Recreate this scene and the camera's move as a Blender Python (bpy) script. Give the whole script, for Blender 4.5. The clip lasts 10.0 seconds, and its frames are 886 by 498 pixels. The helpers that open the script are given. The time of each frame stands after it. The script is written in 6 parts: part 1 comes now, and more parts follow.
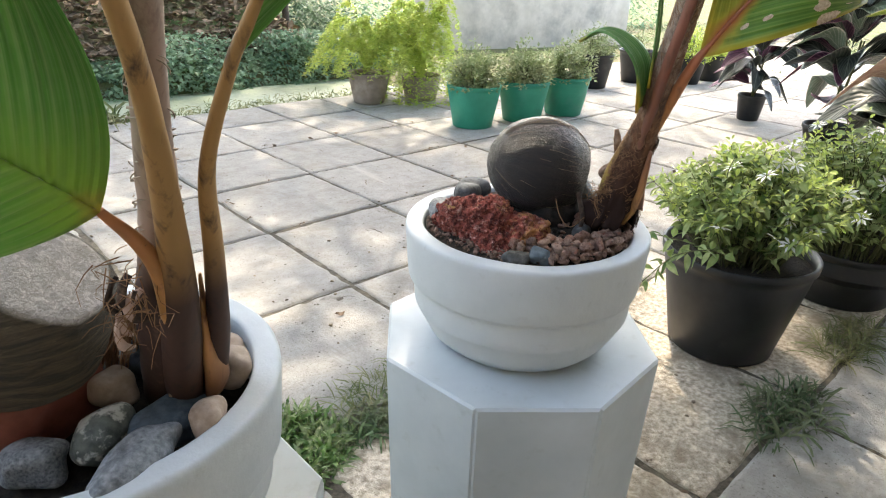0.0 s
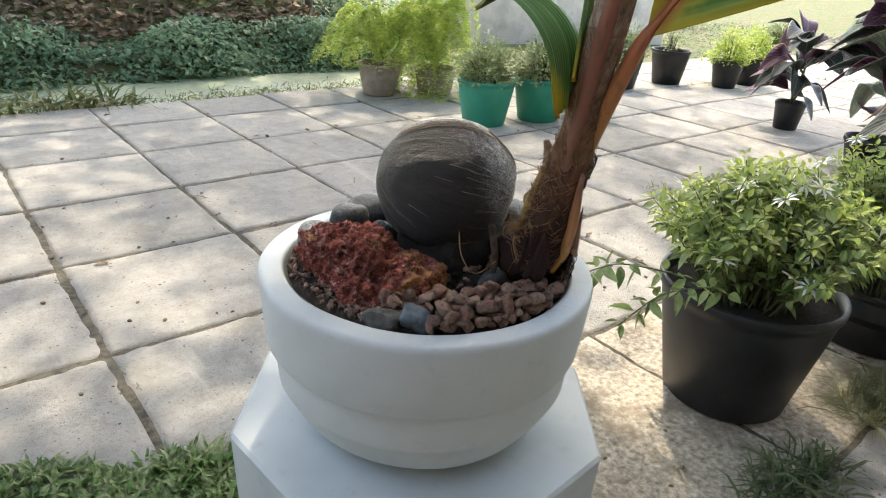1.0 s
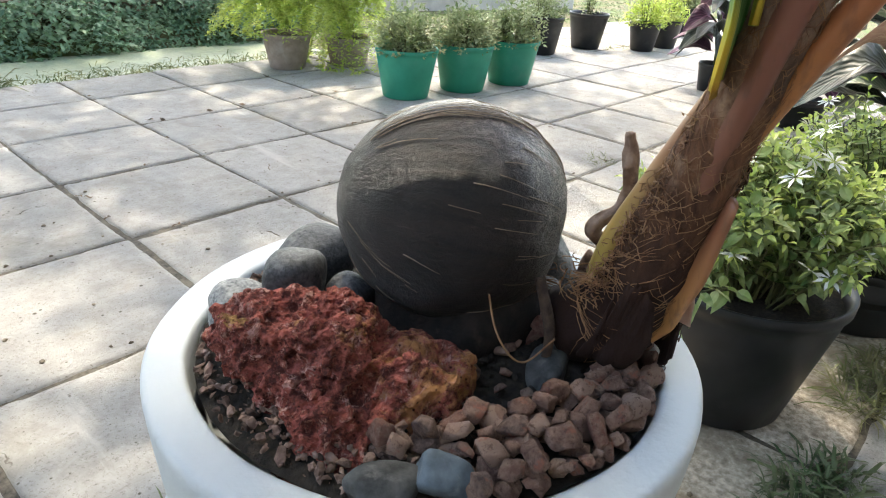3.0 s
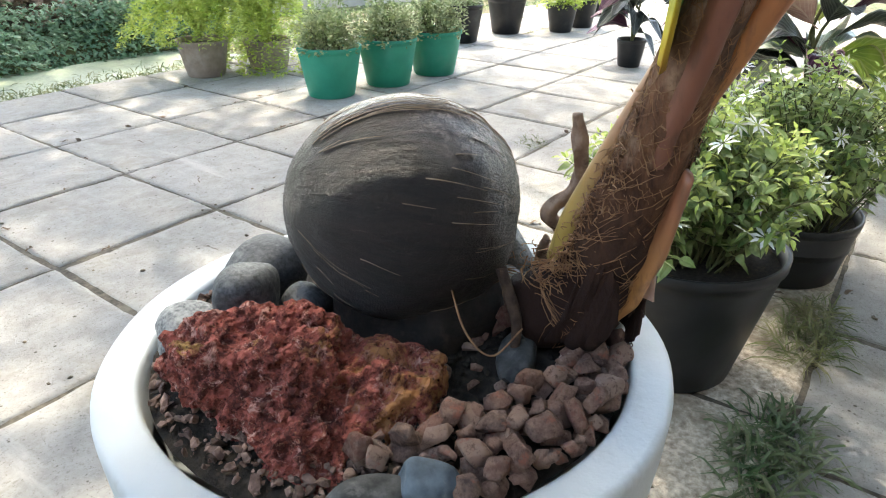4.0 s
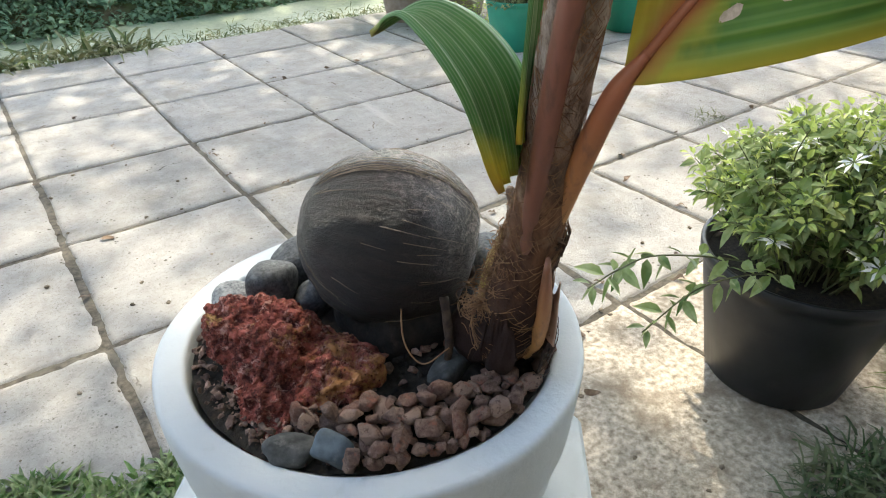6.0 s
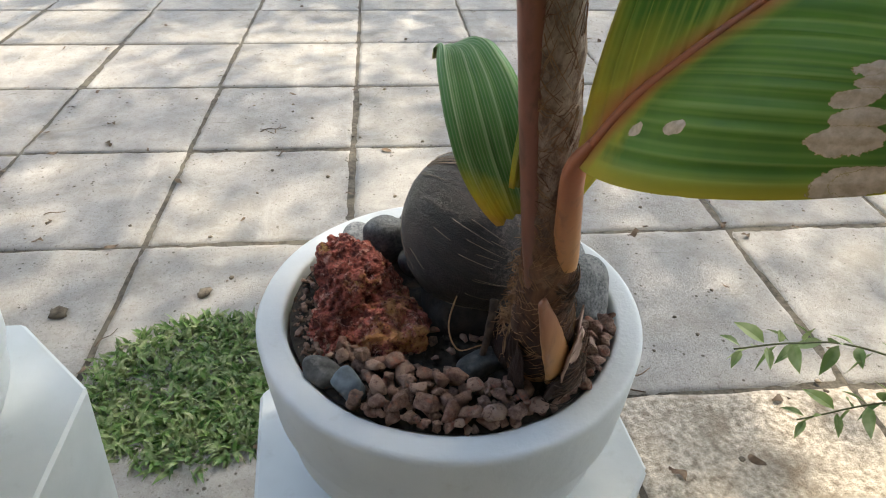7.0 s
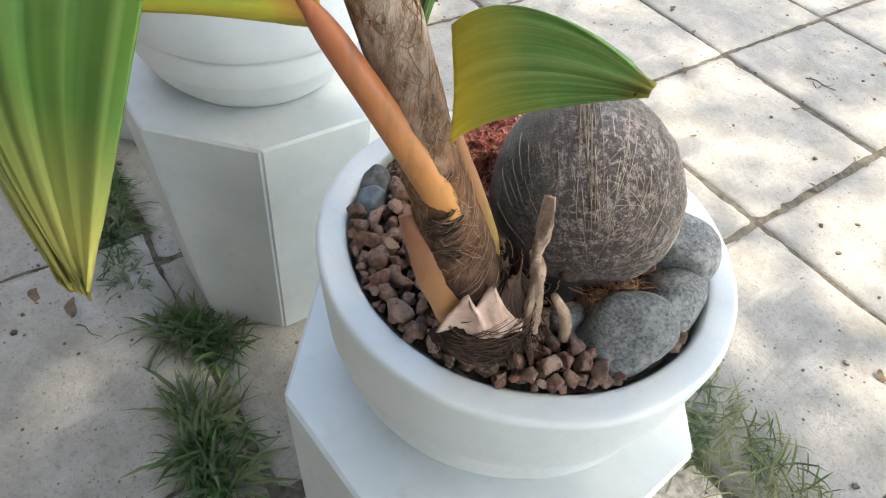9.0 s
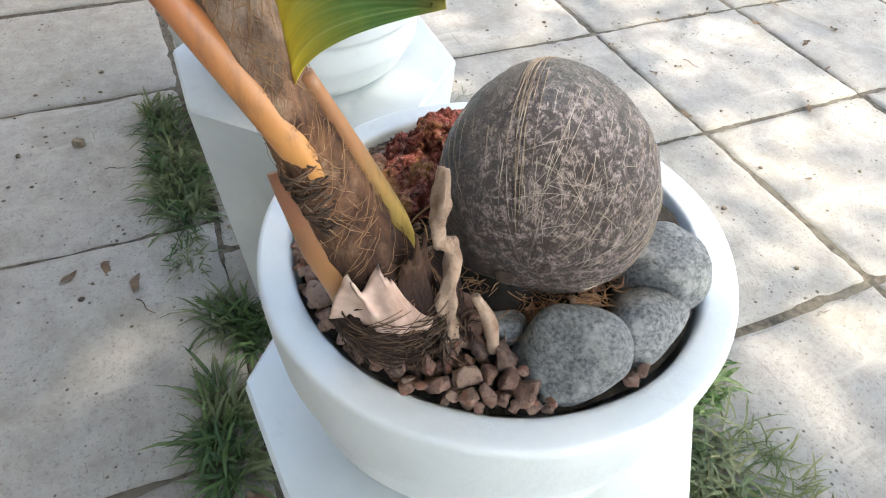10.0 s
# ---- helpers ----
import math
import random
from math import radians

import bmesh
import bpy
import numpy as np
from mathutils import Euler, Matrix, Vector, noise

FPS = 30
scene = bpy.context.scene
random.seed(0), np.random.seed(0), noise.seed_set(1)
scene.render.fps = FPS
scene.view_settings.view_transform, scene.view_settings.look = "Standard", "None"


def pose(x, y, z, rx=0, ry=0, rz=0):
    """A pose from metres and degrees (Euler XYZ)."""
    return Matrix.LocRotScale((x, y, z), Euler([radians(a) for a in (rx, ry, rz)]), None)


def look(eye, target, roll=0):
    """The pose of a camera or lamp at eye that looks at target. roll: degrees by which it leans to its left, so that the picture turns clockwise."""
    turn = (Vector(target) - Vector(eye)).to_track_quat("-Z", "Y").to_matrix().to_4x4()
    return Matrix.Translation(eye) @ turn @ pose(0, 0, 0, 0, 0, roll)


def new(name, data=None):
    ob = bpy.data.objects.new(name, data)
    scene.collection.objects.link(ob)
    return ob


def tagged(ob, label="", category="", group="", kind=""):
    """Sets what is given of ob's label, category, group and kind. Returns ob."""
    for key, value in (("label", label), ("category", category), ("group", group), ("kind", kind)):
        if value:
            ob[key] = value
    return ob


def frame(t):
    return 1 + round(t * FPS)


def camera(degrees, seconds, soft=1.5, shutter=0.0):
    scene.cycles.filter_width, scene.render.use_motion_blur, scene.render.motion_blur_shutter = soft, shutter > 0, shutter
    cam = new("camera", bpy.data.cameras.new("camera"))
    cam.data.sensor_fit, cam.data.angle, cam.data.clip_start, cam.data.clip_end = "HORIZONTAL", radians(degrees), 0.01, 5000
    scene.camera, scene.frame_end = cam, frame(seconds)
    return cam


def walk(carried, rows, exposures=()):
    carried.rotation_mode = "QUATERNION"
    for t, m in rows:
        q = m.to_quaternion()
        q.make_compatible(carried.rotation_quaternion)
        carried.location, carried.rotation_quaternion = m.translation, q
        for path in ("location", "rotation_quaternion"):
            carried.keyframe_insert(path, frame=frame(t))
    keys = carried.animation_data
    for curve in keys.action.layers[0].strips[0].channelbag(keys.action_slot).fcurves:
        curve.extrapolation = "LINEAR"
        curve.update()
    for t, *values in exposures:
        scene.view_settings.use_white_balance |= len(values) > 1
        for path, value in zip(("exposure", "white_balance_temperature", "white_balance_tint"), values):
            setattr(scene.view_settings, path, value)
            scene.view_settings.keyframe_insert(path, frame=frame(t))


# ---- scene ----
cam = camera(68.5, 10.0, 1.1)
PATH = [
    (0, (-0.583, -1.69, 1.056), (0.671, -0.36, 0.245), 2.2),
    (0.5, (-0.416, -1.659, 1.038), (0.774, -0.265, 0.239), 3.7),
    (1, (-0.26, -1.613, 1.009), (0.919, -0.226, 0.18), 3.8),
    (1.5, (-0.16, -1.537, 0.995), (0.906, -0.053, 0.181), 3.5),
    (2, (-0.1, -1.471, 0.975), (0.995, -0.015, 0.148), 3.9),
    (2.5, (-0.109, -1.401, 0.951), (1.052, -0.041, 0.055), 3.8),
    (3, (-0.122, -1.349, 0.946), (1.22, -0.163, 0.056), 3.8),
    (3.2, (-0.116, -1.332, 0.942), (1.292, -0.22, 0.059), 3.3),
    (4.3, (-0.123, -1.337, 0.945), (1.318, -0.289, 0.036), 0.2),
    (4.5, (-0.125, -1.351, 0.956), (1.298, -0.286, 0.039), 0.3),
    (5, (-0.118, -1.399, 1.01), (1.232, -0.254, 0.08), 1.3),
    (5.2, (-0.11, -1.419, 1.03), (1.175, -0.23, 0.063), 0.6),
    (6.3, (-0.016, -1.533, 1.074), (0.755, -0.037, -0.007), -0.1),
    (6.5, (0.011, -1.556, 1.091), (0.58, 0.026, 0.008), 0.4),
    (7, (0.106, -1.578, 1.112), (0.282, 0.034, -0.059), 1.8),
    (7.5, (0.245, -1.547, 1.096), (0.068, 0.001, -0.158), 3.7),
    (8, (0.354, -1.532, 1.107), (-0.253, -0.124, -0.177), 4.7),
    (8.2, (0.376, -1.508, 1.11), (-0.34, -0.186, -0.209), 6.0),
    (8.5, (0.403, -1.459, 1.109), (-0.514, -0.377, -0.302), 5.8),
    (9, (0.433, -1.413, 1.106), (-0.578, -0.528, -0.375), 9.0),
    (9.5, (0.48, -1.349, 1.095), (-0.678, -0.638, -0.373), 5.6),
    (9.7, (0.486, -1.323, 1.084), (-0.725, -0.654, -0.36), 5.2),
    (10, (0.488, -1.281, 1.054), (-0.762, -0.69, -0.391), 3.7),
]
EXPOSURES = [(0.0, 3.00, 7950, 10), (1.0, 2.66, 7950, 9), (3.0, 2.92, 7600, 8), (4.3, 3.12, 7450, 7), (5.0, 3.02, 7400, 6), (6.5, 2.70, 7700, 8), (7.0, 2.60, 7850, 9), (7.6, 2.90, 7850, 8), (8.3, 3.14, 7700, 8), (9.0, 3.18, 7800, 9), (9.5, 3.22, 7650, 9), (10.0, 3.32, 7650, 9)]
walk(cam, [(t, look(eye, target, roll)) for t, eye, target, roll in PATH], EXPOSURES)

# ---- world, sun, exposure ----
SUN_AZ, SUN_EL = 52.0, 56.0      # degrees from +x towards +y, and above the ground
world = bpy.data.worlds.new("world")
scene.world = world
world.use_nodes = True
wn = world.node_tree.nodes
sky = wn.new("ShaderNodeTexSky")
sky.sky_type, sky.sun_disc = "NISHITA", False
sky.sun_elevation, sky.sun_rotation = radians(SUN_EL), radians(90 - SUN_AZ)
sky.air_density, sky.dust_density = 1.0, 2.0
wn["Background"].inputs["Strength"].default_value = 0.15
world.node_tree.links.new(sky.outputs["Color"], wn["Background"].inputs["Color"])
sun = new("sun", bpy.data.lights.new("sun", "SUN"))
sun.data.energy, sun.data.angle, sun.data.color = 1.05, radians(1.0), (1.0, 0.965, 0.91)
sun.matrix_world = look((4, 5, 9), (4 - math.cos(radians(SUN_AZ)) * math.cos(radians(SUN_EL)),
                                    5 - math.sin(radians(SUN_AZ)) * math.cos(radians(SUN_EL)), 9 - math.sin(radians(SUN_EL))))


# ---- mesh helpers ----
def mesh_of(name, bm, smooth=True):
    me = bpy.data.meshes.new(name)
    bm.to_mesh(me)
    bm.free()
    if smooth:
        me.polygons.foreach_set("use_smooth", [True] * len(me.polygons))
    return me


def part(name, bm, material, parent=None, label="", smooth=True):
    """One mesh object from a bmesh (or a ready mesh), under a thing or a part."""
    me = bm if isinstance(bm, bpy.types.Mesh) else mesh_of(name, bm, smooth)
    if material and not me.materials:
        me.materials.append(material)
    ob = new(name, me)
    if parent:
        ob.parent = parent
    return tagged(ob, label, kind="stuff" if name == "fibre" else "")


def thing(name, label, category, group="", kind="", at=(0, 0, 0), turn=0.0):
    ob = new(name)
    ob.empty_display_size = 0.1
    ob.matrix_world = pose(*at, 0, 0, turn)
    return tagged(ob, label, category, group, kind)


def data_mesh(name, verts, faces, smooth=True, uv=None):
    me = bpy.data.meshes.new(name)
    me.from_pydata([tuple(v) for v in verts], [], faces)
    if smooth:
        me.polygons.foreach_set("use_smooth", [True] * len(me.polygons))
    if uv is not None:
        layer = me.uv_layers.new(name="uv")
        loop = np.zeros(len(me.loops), dtype=np.int32)
        me.loops.foreach_get("vertex_index", loop)
        layer.data.foreach_set("uv", np.asarray(uv, dtype=np.float32)[loop].ravel())
    return me


def lathe(profile, seg=64, rough=0.0, seed=0, closed=False):
    """A surface of revolution about z from (radius, height) pairs."""
    bm = bmesh.new()
    rings = []
    for r, z in profile:
        if r < 1e-5:
            rings.append([bm.verts.new((0, 0, z))])
            continue
        ring = []
        for i in range(seg):
            a = 2 * math.pi * i / seg
            k = r + rough * noise.noise((math.cos(a) * 2 + seed, math.sin(a) * 2, z * 14))
            ring.append(bm.verts.new((k * math.cos(a), k * math.sin(a), z)))
        rings.append(ring)
    for lo, hi in zip(rings, rings[1:]):
        for i in range(seg):
            j = (i + 1) % seg
            if len(lo) == 1 and len(hi) == 1:
                continue
            if len(lo) == 1:
                bm.faces.new((lo[0], hi[j], hi[i]))
            elif len(hi) == 1:
                bm.faces.new((lo[i], lo[j], hi[0]))
            else:
                bm.faces.new((lo[i], lo[j], hi[j], hi[i]))
    bmesh.ops.recalc_face_normals(bm, faces=bm.faces)
    return bm


def spline(points, n):
    """Points of a smooth curve through the given ones."""
    p = [Vector(q) for q in points]
    p = [2 * p[0] - p[1]] + p + [2 * p[-1] - p[-2]]
    out = []
    for k in range(n):
        s = k / (n - 1) * (len(p) - 3)
        i = min(int(s), len(p) - 4)
        t = s - i
        a, b, c, d = p[i:i + 4]
        out.append(0.5 * (2 * b + (c - a) * t + (2 * a - 5 * b + 4 * c - d) * t * t + (3 * b - a - 3 * c + d) * t ** 3))
    return out


def tube(points, radii, seg=8, flat=1.0, wobble=0.0, bm=None, n=0, caps=True):
    """A tapered tube along points; flat squeezes its section."""
    if n:
        points = spline(points, n)
    if isinstance(radii, (int, float)):
        radii = [radii] * 2
    m = len(points)
    rad = [float(np.interp(i / (m - 1), np.linspace(0, 1, len(radii)), radii)) for i in range(m)]
    bm = bm or bmesh.new()
    rings, side = [], None
    for i, p in enumerate(points):
        p = Vector(p)
        d = (Vector(points[min(i + 1, m - 1)]) - Vector(points[max(i - 1, 0)])).normalized()
        if side is None:
            side = d.orthogonal().normalized()
        side = (side - d * side.dot(d)).normalized()
        up = d.cross(side)
        ring = []
        for k in range(seg):
            a = 2 * math.pi * k / seg
            r = rad[i] * (1 + wobble * noise.noise(p * 60 + Vector((math.cos(a), math.sin(a), 0)) * 1.5))
            ring.append(bm.verts.new(p + side * (r * math.cos(a)) + up * (r * flat * math.sin(a))))
        rings.append(ring)
    for lo, hi in zip(rings, rings[1:]):
        for k in range(seg):
            j = (k + 1) % seg
            bm.faces.new((lo[k], lo[j], hi[j], hi[k]))
    if caps:
        bm.faces.new(rings[0][::-1])
        bm.faces.new(rings[-1])
    return bm


def blob(size, seed, detail=3, lump=0.15, scale=1.0, power=1.0, fine=0.0):
    """A stone: an icosphere pushed about by noise, of the given half sizes."""
    bm = bmesh.new()
    bmesh.ops.create_icosphere(bm, subdivisions=detail, radius=1)
    off = Vector((seed * 3.7, seed * 1.3, seed * 7.1))
    for v in bm.verts:
        p = v.co.copy()
        if power != 1.0:
            p = Vector([math.copysign(abs(c) ** power, c) for c in p])
        k = 1 + lump * noise.noise(v.co * scale + off) + fine * noise.noise(v.co * scale * 5 + off)
        v.co = Vector((p.x * size[0], p.y * size[1], p.z * size[2])) * k
    return bm


def box(x0, y0, z0, x1, y1, z1, bevel=0.0):
    bm = bmesh.new()
    bmesh.ops.create_cube(bm, size=1, matrix=Matrix.Translation(((x0 + x1) / 2, (y0 + y1) / 2, (z0 + z1) / 2))
                          @ Matrix.Diagonal((x1 - x0, y1 - y0, z1 - z0, 1)))
    if bevel:
        bmesh.ops.bevel(bm, geom=bm.edges[:], offset=bevel, segments=2, affect="EDGES", profile=0.6)
    return bm


# ---- materials ----
def shader(name, rough=0.7, metal=0.0, spec=0.5):
    m = bpy.data.materials.new(name)
    m.use_nodes = True
    t = m.node_tree
    b = t.nodes["Principled BSDF"]
    b.inputs["Roughness"].default_value = rough
    b.inputs["Metallic"].default_value = metal
    b.inputs["Specular IOR Level"].default_value = spec
    return m, t, b


def node(t, kind, **values):
    n = t.nodes.new(kind)
    for k, v in values.items():
        n.inputs[k.replace("_", " ")].default_value = v
    return n


def mixed(t, fac, a, b):
    """Colour a to colour b by fac; each may be a socket or a value."""
    n = t.nodes.new("ShaderNodeMix")
    n.data_type = "RGBA"
    for sock, v in ((n.inputs[0], fac), (n.inputs[6], a), (n.inputs[7], b)):
        if hasattr(v, "is_output"):
            t.links.new(v, sock)
        elif isinstance(v, (int, float)):
            sock.default_value = v
        else:
            sock.default_value = (*v, 1)
    return n.outputs[2]


def ramp(t, fac, lo, hi):
    n = t.nodes.new("ShaderNodeMapRange")
    t.links.new(fac, n.inputs[0])
    n.inputs[1].default_value, n.inputs[2].default_value = lo, hi
    return n.outputs[0]


def place(t, local=False):
    if local:
        return t.nodes.new("ShaderNodeTexCoord").outputs["Object"]
    return t.nodes.new("ShaderNodeNewGeometry").outputs["Position"]


def grain(t, where, scale, detail=4.0, rough=0.6, distort=0.0, stretch=None):
    if stretch:
        mp = t.nodes.new("ShaderNodeMapping")
        mp.inputs["Scale"].default_value = stretch
        t.links.new(where, mp.inputs["Vector"])
        where = mp.outputs["Vector"]
    n = node(t, "ShaderNodeTexNoise", Scale=scale, Detail=detail, Roughness=rough, Distortion=distort)
    t.links.new(where, n.inputs["Vector"])
    return n.outputs["Fac"]


def relief(t, b, height, strength, distance):
    n = node(t, "ShaderNodeBump", Strength=strength, Distance=distance)
    t.links.new(height, n.inputs["Height"])
    t.links.new(n.outputs["Normal"], b.inputs["Normal"])
    return n


def surface(name, dark, light, scale, stain=None, stain_scale=3.0, stain_at=(0.52, 0.7), rough=0.8, bump=0.3, bump_scale=None,
            distance=0.002, vary=0.0, spec=0.4, metal=0.0, island=False, local=False, rough_vary=0.1, stretch=None):
    """Two tones of grain, one stain at a larger scale, and a fine relief."""
    m, t, b = shader(name, rough, metal, spec)
    w = place(t, local)
    g = grain(t, w, scale, stretch=stretch)
    col = mixed(t, ramp(t, g, 0.32, 0.68), dark, light)
    if stain:
        col = mixed(t, ramp(t, grain(t, w, stain_scale, 5.0, 0.65), *stain_at), col, stain)
    if vary:
        if island:
            rnd = t.nodes.new("ShaderNodeNewGeometry").outputs["Random Per Island"]
        else:
            rnd = t.nodes.new("ShaderNodeObjectInfo").outputs["Random"]
        h = node(t, "ShaderNodeHueSaturation", Hue=0.5, Saturation=1.0, Value=1.0)
        t.links.new(col, h.inputs["Color"])
        mr = t.nodes.new("ShaderNodeMapRange")
        t.links.new(rnd, mr.inputs[0])
        mr.inputs[3].default_value, mr.inputs[4].default_value = 1 - vary, 1 + vary
        t.links.new(mr.outputs[0], h.inputs["Value"])
        col = h.outputs["Color"]
    t.links.new(col, b.inputs["Base Color"])
    mr = t.nodes.new("ShaderNodeMapRange")
    t.links.new(grain(t, w, scale * 0.37, 3.0), mr.inputs[0])
    mr.inputs[3].default_value, mr.inputs[4].default_value = max(0.05, rough - rough_vary), min(1, rough + rough_vary)
    t.links.new(mr.outputs[0], b.inputs["Roughness"])
    if bump:
        relief(t, b, grain(t, w, bump_scale or scale * 2, 6.0, 0.7, stretch=stretch), bump, distance)
    return m


def leafy(name, dark, light, tip=None, vary=0.35, rough=0.45, glow=0.35, scale=9.0):
    """Leaves in one mesh: tone by leaf and by noise, with light passing through."""
    m, t, b = shader(name, rough, 0, 0.28)
    rnd = t.nodes.new("ShaderNodeNewGeometry").outputs["Random Per Island"]
    col = mixed(t, rnd, dark, light)
    col = mixed(t, ramp(t, grain(t, place(t), scale, 3.0), 0.4, 0.75), col, tip or light)
    t.links.new(col, b.inputs["Base Color"])
    tr = t.nodes.new("ShaderNodeBsdfTranslucent")
    t.links.new(col, tr.inputs["Color"])
    mx = t.nodes.new("ShaderNodeMixShader")
    mx.inputs[0].default_value = glow
    t.links.new(b.outputs[0], mx.inputs[1])
    t.links.new(tr.outputs[0], mx.inputs[2])
    t.links.new(mx.outputs[0], t.nodes["Material Output"].inputs["Surface"])
    return m


M_POT = surface("white_pot_paint", (0.52, 0.56, 0.565), (0.59, 0.625, 0.625), 10, (0.45, 0.475, 0.46), 42, (0.62, 0.85), rough=0.6, bump=0.5, bump_scale=55, distance=0.002)
M_PED = surface("grey_pedestal_paint", (0.44, 0.485, 0.49), (0.53, 0.57, 0.575), 7, (0.36, 0.385, 0.365), 26, (0.60, 0.90), rough=0.5, bump=0.25, bump_scale=60, distance=0.001)
M_SLAB, t_, b_ = shader("concrete_slab", 0.85, 0, 0.35)
w_ = place(t_)
c_ = mixed(t_, ramp(t_, grain(t_, w_, 16, 6.0, 0.7), 0.30, 0.70), (0.305, 0.29, 0.262), (0.43, 0.417, 0.384))
c_ = mixed(t_, ramp(t_, grain(t_, w_, 80, 6.0, 0.8), 0.54, 0.72), c_, (0.19, 0.172, 0.142))
c_ = mixed(t_, ramp(t_, grain(t_, w_, 260, 4.0, 0.8), 0.56, 0.74), c_, (0.49, 0.465, 0.415))
c_ = mixed(t_, ramp(t_, grain(t_, w_, 170, 3.0, 0.7), 0.60, 0.70), c_, (0.17, 0.155, 0.13))
c_ = mixed(t_, ramp(t_, grain(t_, w_, 4.2, 7.0, 0.75, 0.6), 0.52, 0.72), c_, (0.265, 0.245, 0.205))
c_ = mixed(t_, ramp(t_, grain(t_, w_, 9.0, 6.0, 0.7, 0.3, (1, 0.15, 1)), 0.60, 0.76), c_, (0.50, 0.485, 0.445))
c_ = mixed(t_, ramp(t_, grain(t_, w_, 36.0, 6.0, 0.7, 0.3, (0.12, 1, 1)), 0.64, 0.76), c_, (0.185, 0.168, 0.135))
v_ = node(t_, "ShaderNodeTexVoronoi", Scale=46.0)
t_.links.new(w_, v_.inputs["Vector"])
k_ = node(t_, "ShaderNodeMath")
k_.operation = "ADD"
t_.links.new(v_.outputs["Distance"], k_.inputs[0])
t_.links.new(grain(t_, w_, 11, 3.0), k_.inputs[1])
c_ = mixed(t_, ramp(t_, k_.outputs[0], 0.60, 0.50), c_, (0.10, 0.088, 0.066))
e_ = node(t_, "ShaderNodeTexVoronoi", Scale=2.3)
e_.feature = "DISTANCE_TO_EDGE"
wob_ = t_.nodes.new("ShaderNodeVectorMath")
wob_.operation = "MULTIPLY_ADD"
wob_.inputs[1].default_value = (0.14, 0.14, 0.0)
nz_ = node(t_, "ShaderNodeTexNoise", Scale=9.0, Detail=5.0)
t_.links.new(w_, nz_.inputs["Vector"])
t_.links.new(nz_.outputs["Color"], wob_.inputs[0])
t_.links.new(w_, wob_.inputs[2])
t_.links.new(wob_.outputs["Vector"], e_.inputs["Vector"])
gate_ = node(t_, "ShaderNodeMath")
gate_.operation = "MULTIPLY"
t_.links.new(ramp(t_, e_.outputs["Distance"], 0.0055, 0.0015), gate_.inputs[0])
t_.links.new(ramp(t_, grain(t_, w_, 3.1, 4.0), 0.60, 0.68), gate_.inputs[1])
c_ = mixed(t_, gate_.outputs[0], c_, (0.10, 0.085, 0.065))
h_ = node(t_, "ShaderNodeHueSaturation", Hue=0.5, Saturation=1.0, Value=1.0)
r_ = t_.nodes.new("ShaderNodeMapRange")
t_.links.new(t_.nodes.new("ShaderNodeObjectInfo").outputs["Random"], r_.inputs[0])
r_.inputs[3].default_value, r_.inputs[4].default_value = 0.90, 1.08
t_.links.new(r_.outputs[0], h_.inputs["Value"])
t_.links.new(c_, h_.inputs["Color"])
t_.links.new(h_.outputs["Color"], b_.inputs["Base Color"])
relief(t_, b_, grain(t_, w_, 75, 8.0, 0.85), 1.0, 0.007)
M_SLAB_ROUGH = surface("worn_concrete", (0.25, 0.205, 0.15), (0.70, 0.63, 0.52), 65, (0.26, 0.215, 0.16), 7, (0.5, 0.66), rough=0.95, bump=1.0, bump_scale=120, distance=0.007)
M_JOINT = surface("joint_dirt", (0.030, 0.026, 0.019), (0.14, 0.12, 0.09), 60, (0.16, 0.145, 0.11), 7, (0.5, 0.7), rough=1.0, bump=0.9, bump_scale=150, distance=0.004)
M_SOIL = surface("dark_soil", (0.012, 0.010, 0.008), (0.05, 0.04, 0.03), 120, (0.09, 0.06, 0.04), 30, (0.6, 0.72), rough=1.0, bump=1.0, bump_scale=260, distance=0.004)
M_BLACK = surface("black_plastic", (0.009, 0.010, 0.011), (0.018, 0.019, 0.021), 18, (0.055, 0.052, 0.048), 7, (0.6, 0.85), rough=0.42, bump=0.1, bump_scale=40, distance=0.001)
M_GREEN = surface("green_plastic", (0.012, 0.24, 0.16), (0.02, 0.30, 0.20), 8, (0.06, 0.27, 0.20), 5, (0.55, 0.8), rough=0.5, bump=0.08, bump_scale=30, distance=0.001)
M_CLAY = surface("weathered_clay", (0.27, 0.215, 0.18), (0.38, 0.31, 0.265), 18, (0.44, 0.40, 0.36), 6, (0.55, 0.75), rough=0.9, bump=0.3, bump_scale=60, distance=0.002)


# ---- ground: one sheet to the horizon, water in its hollow ----
M_GROUND = surface("grassy_earth", (0.10, 0.085, 0.05), (0.17, 0.15, 0.08), 9, (0.08, 0.12, 0.035), 2.2, (0.42, 0.6), rough=1.0, bump=0.8, bump_scale=40, distance=0.02)
M_WATER = surface("duckweed_water", (0.26, 0.32, 0.20), (0.44, 0.47, 0.34), 40, (0.15, 0.20, 0.12), 2.6, (0.52, 0.7), rough=0.35, bump=0.2, bump_scale=30, distance=0.004, spec=0.5)


def near_bank(x):
    return 3.04 + 0.03 * x


def far_bank(x):
    return 4.02 - 0.02 * x


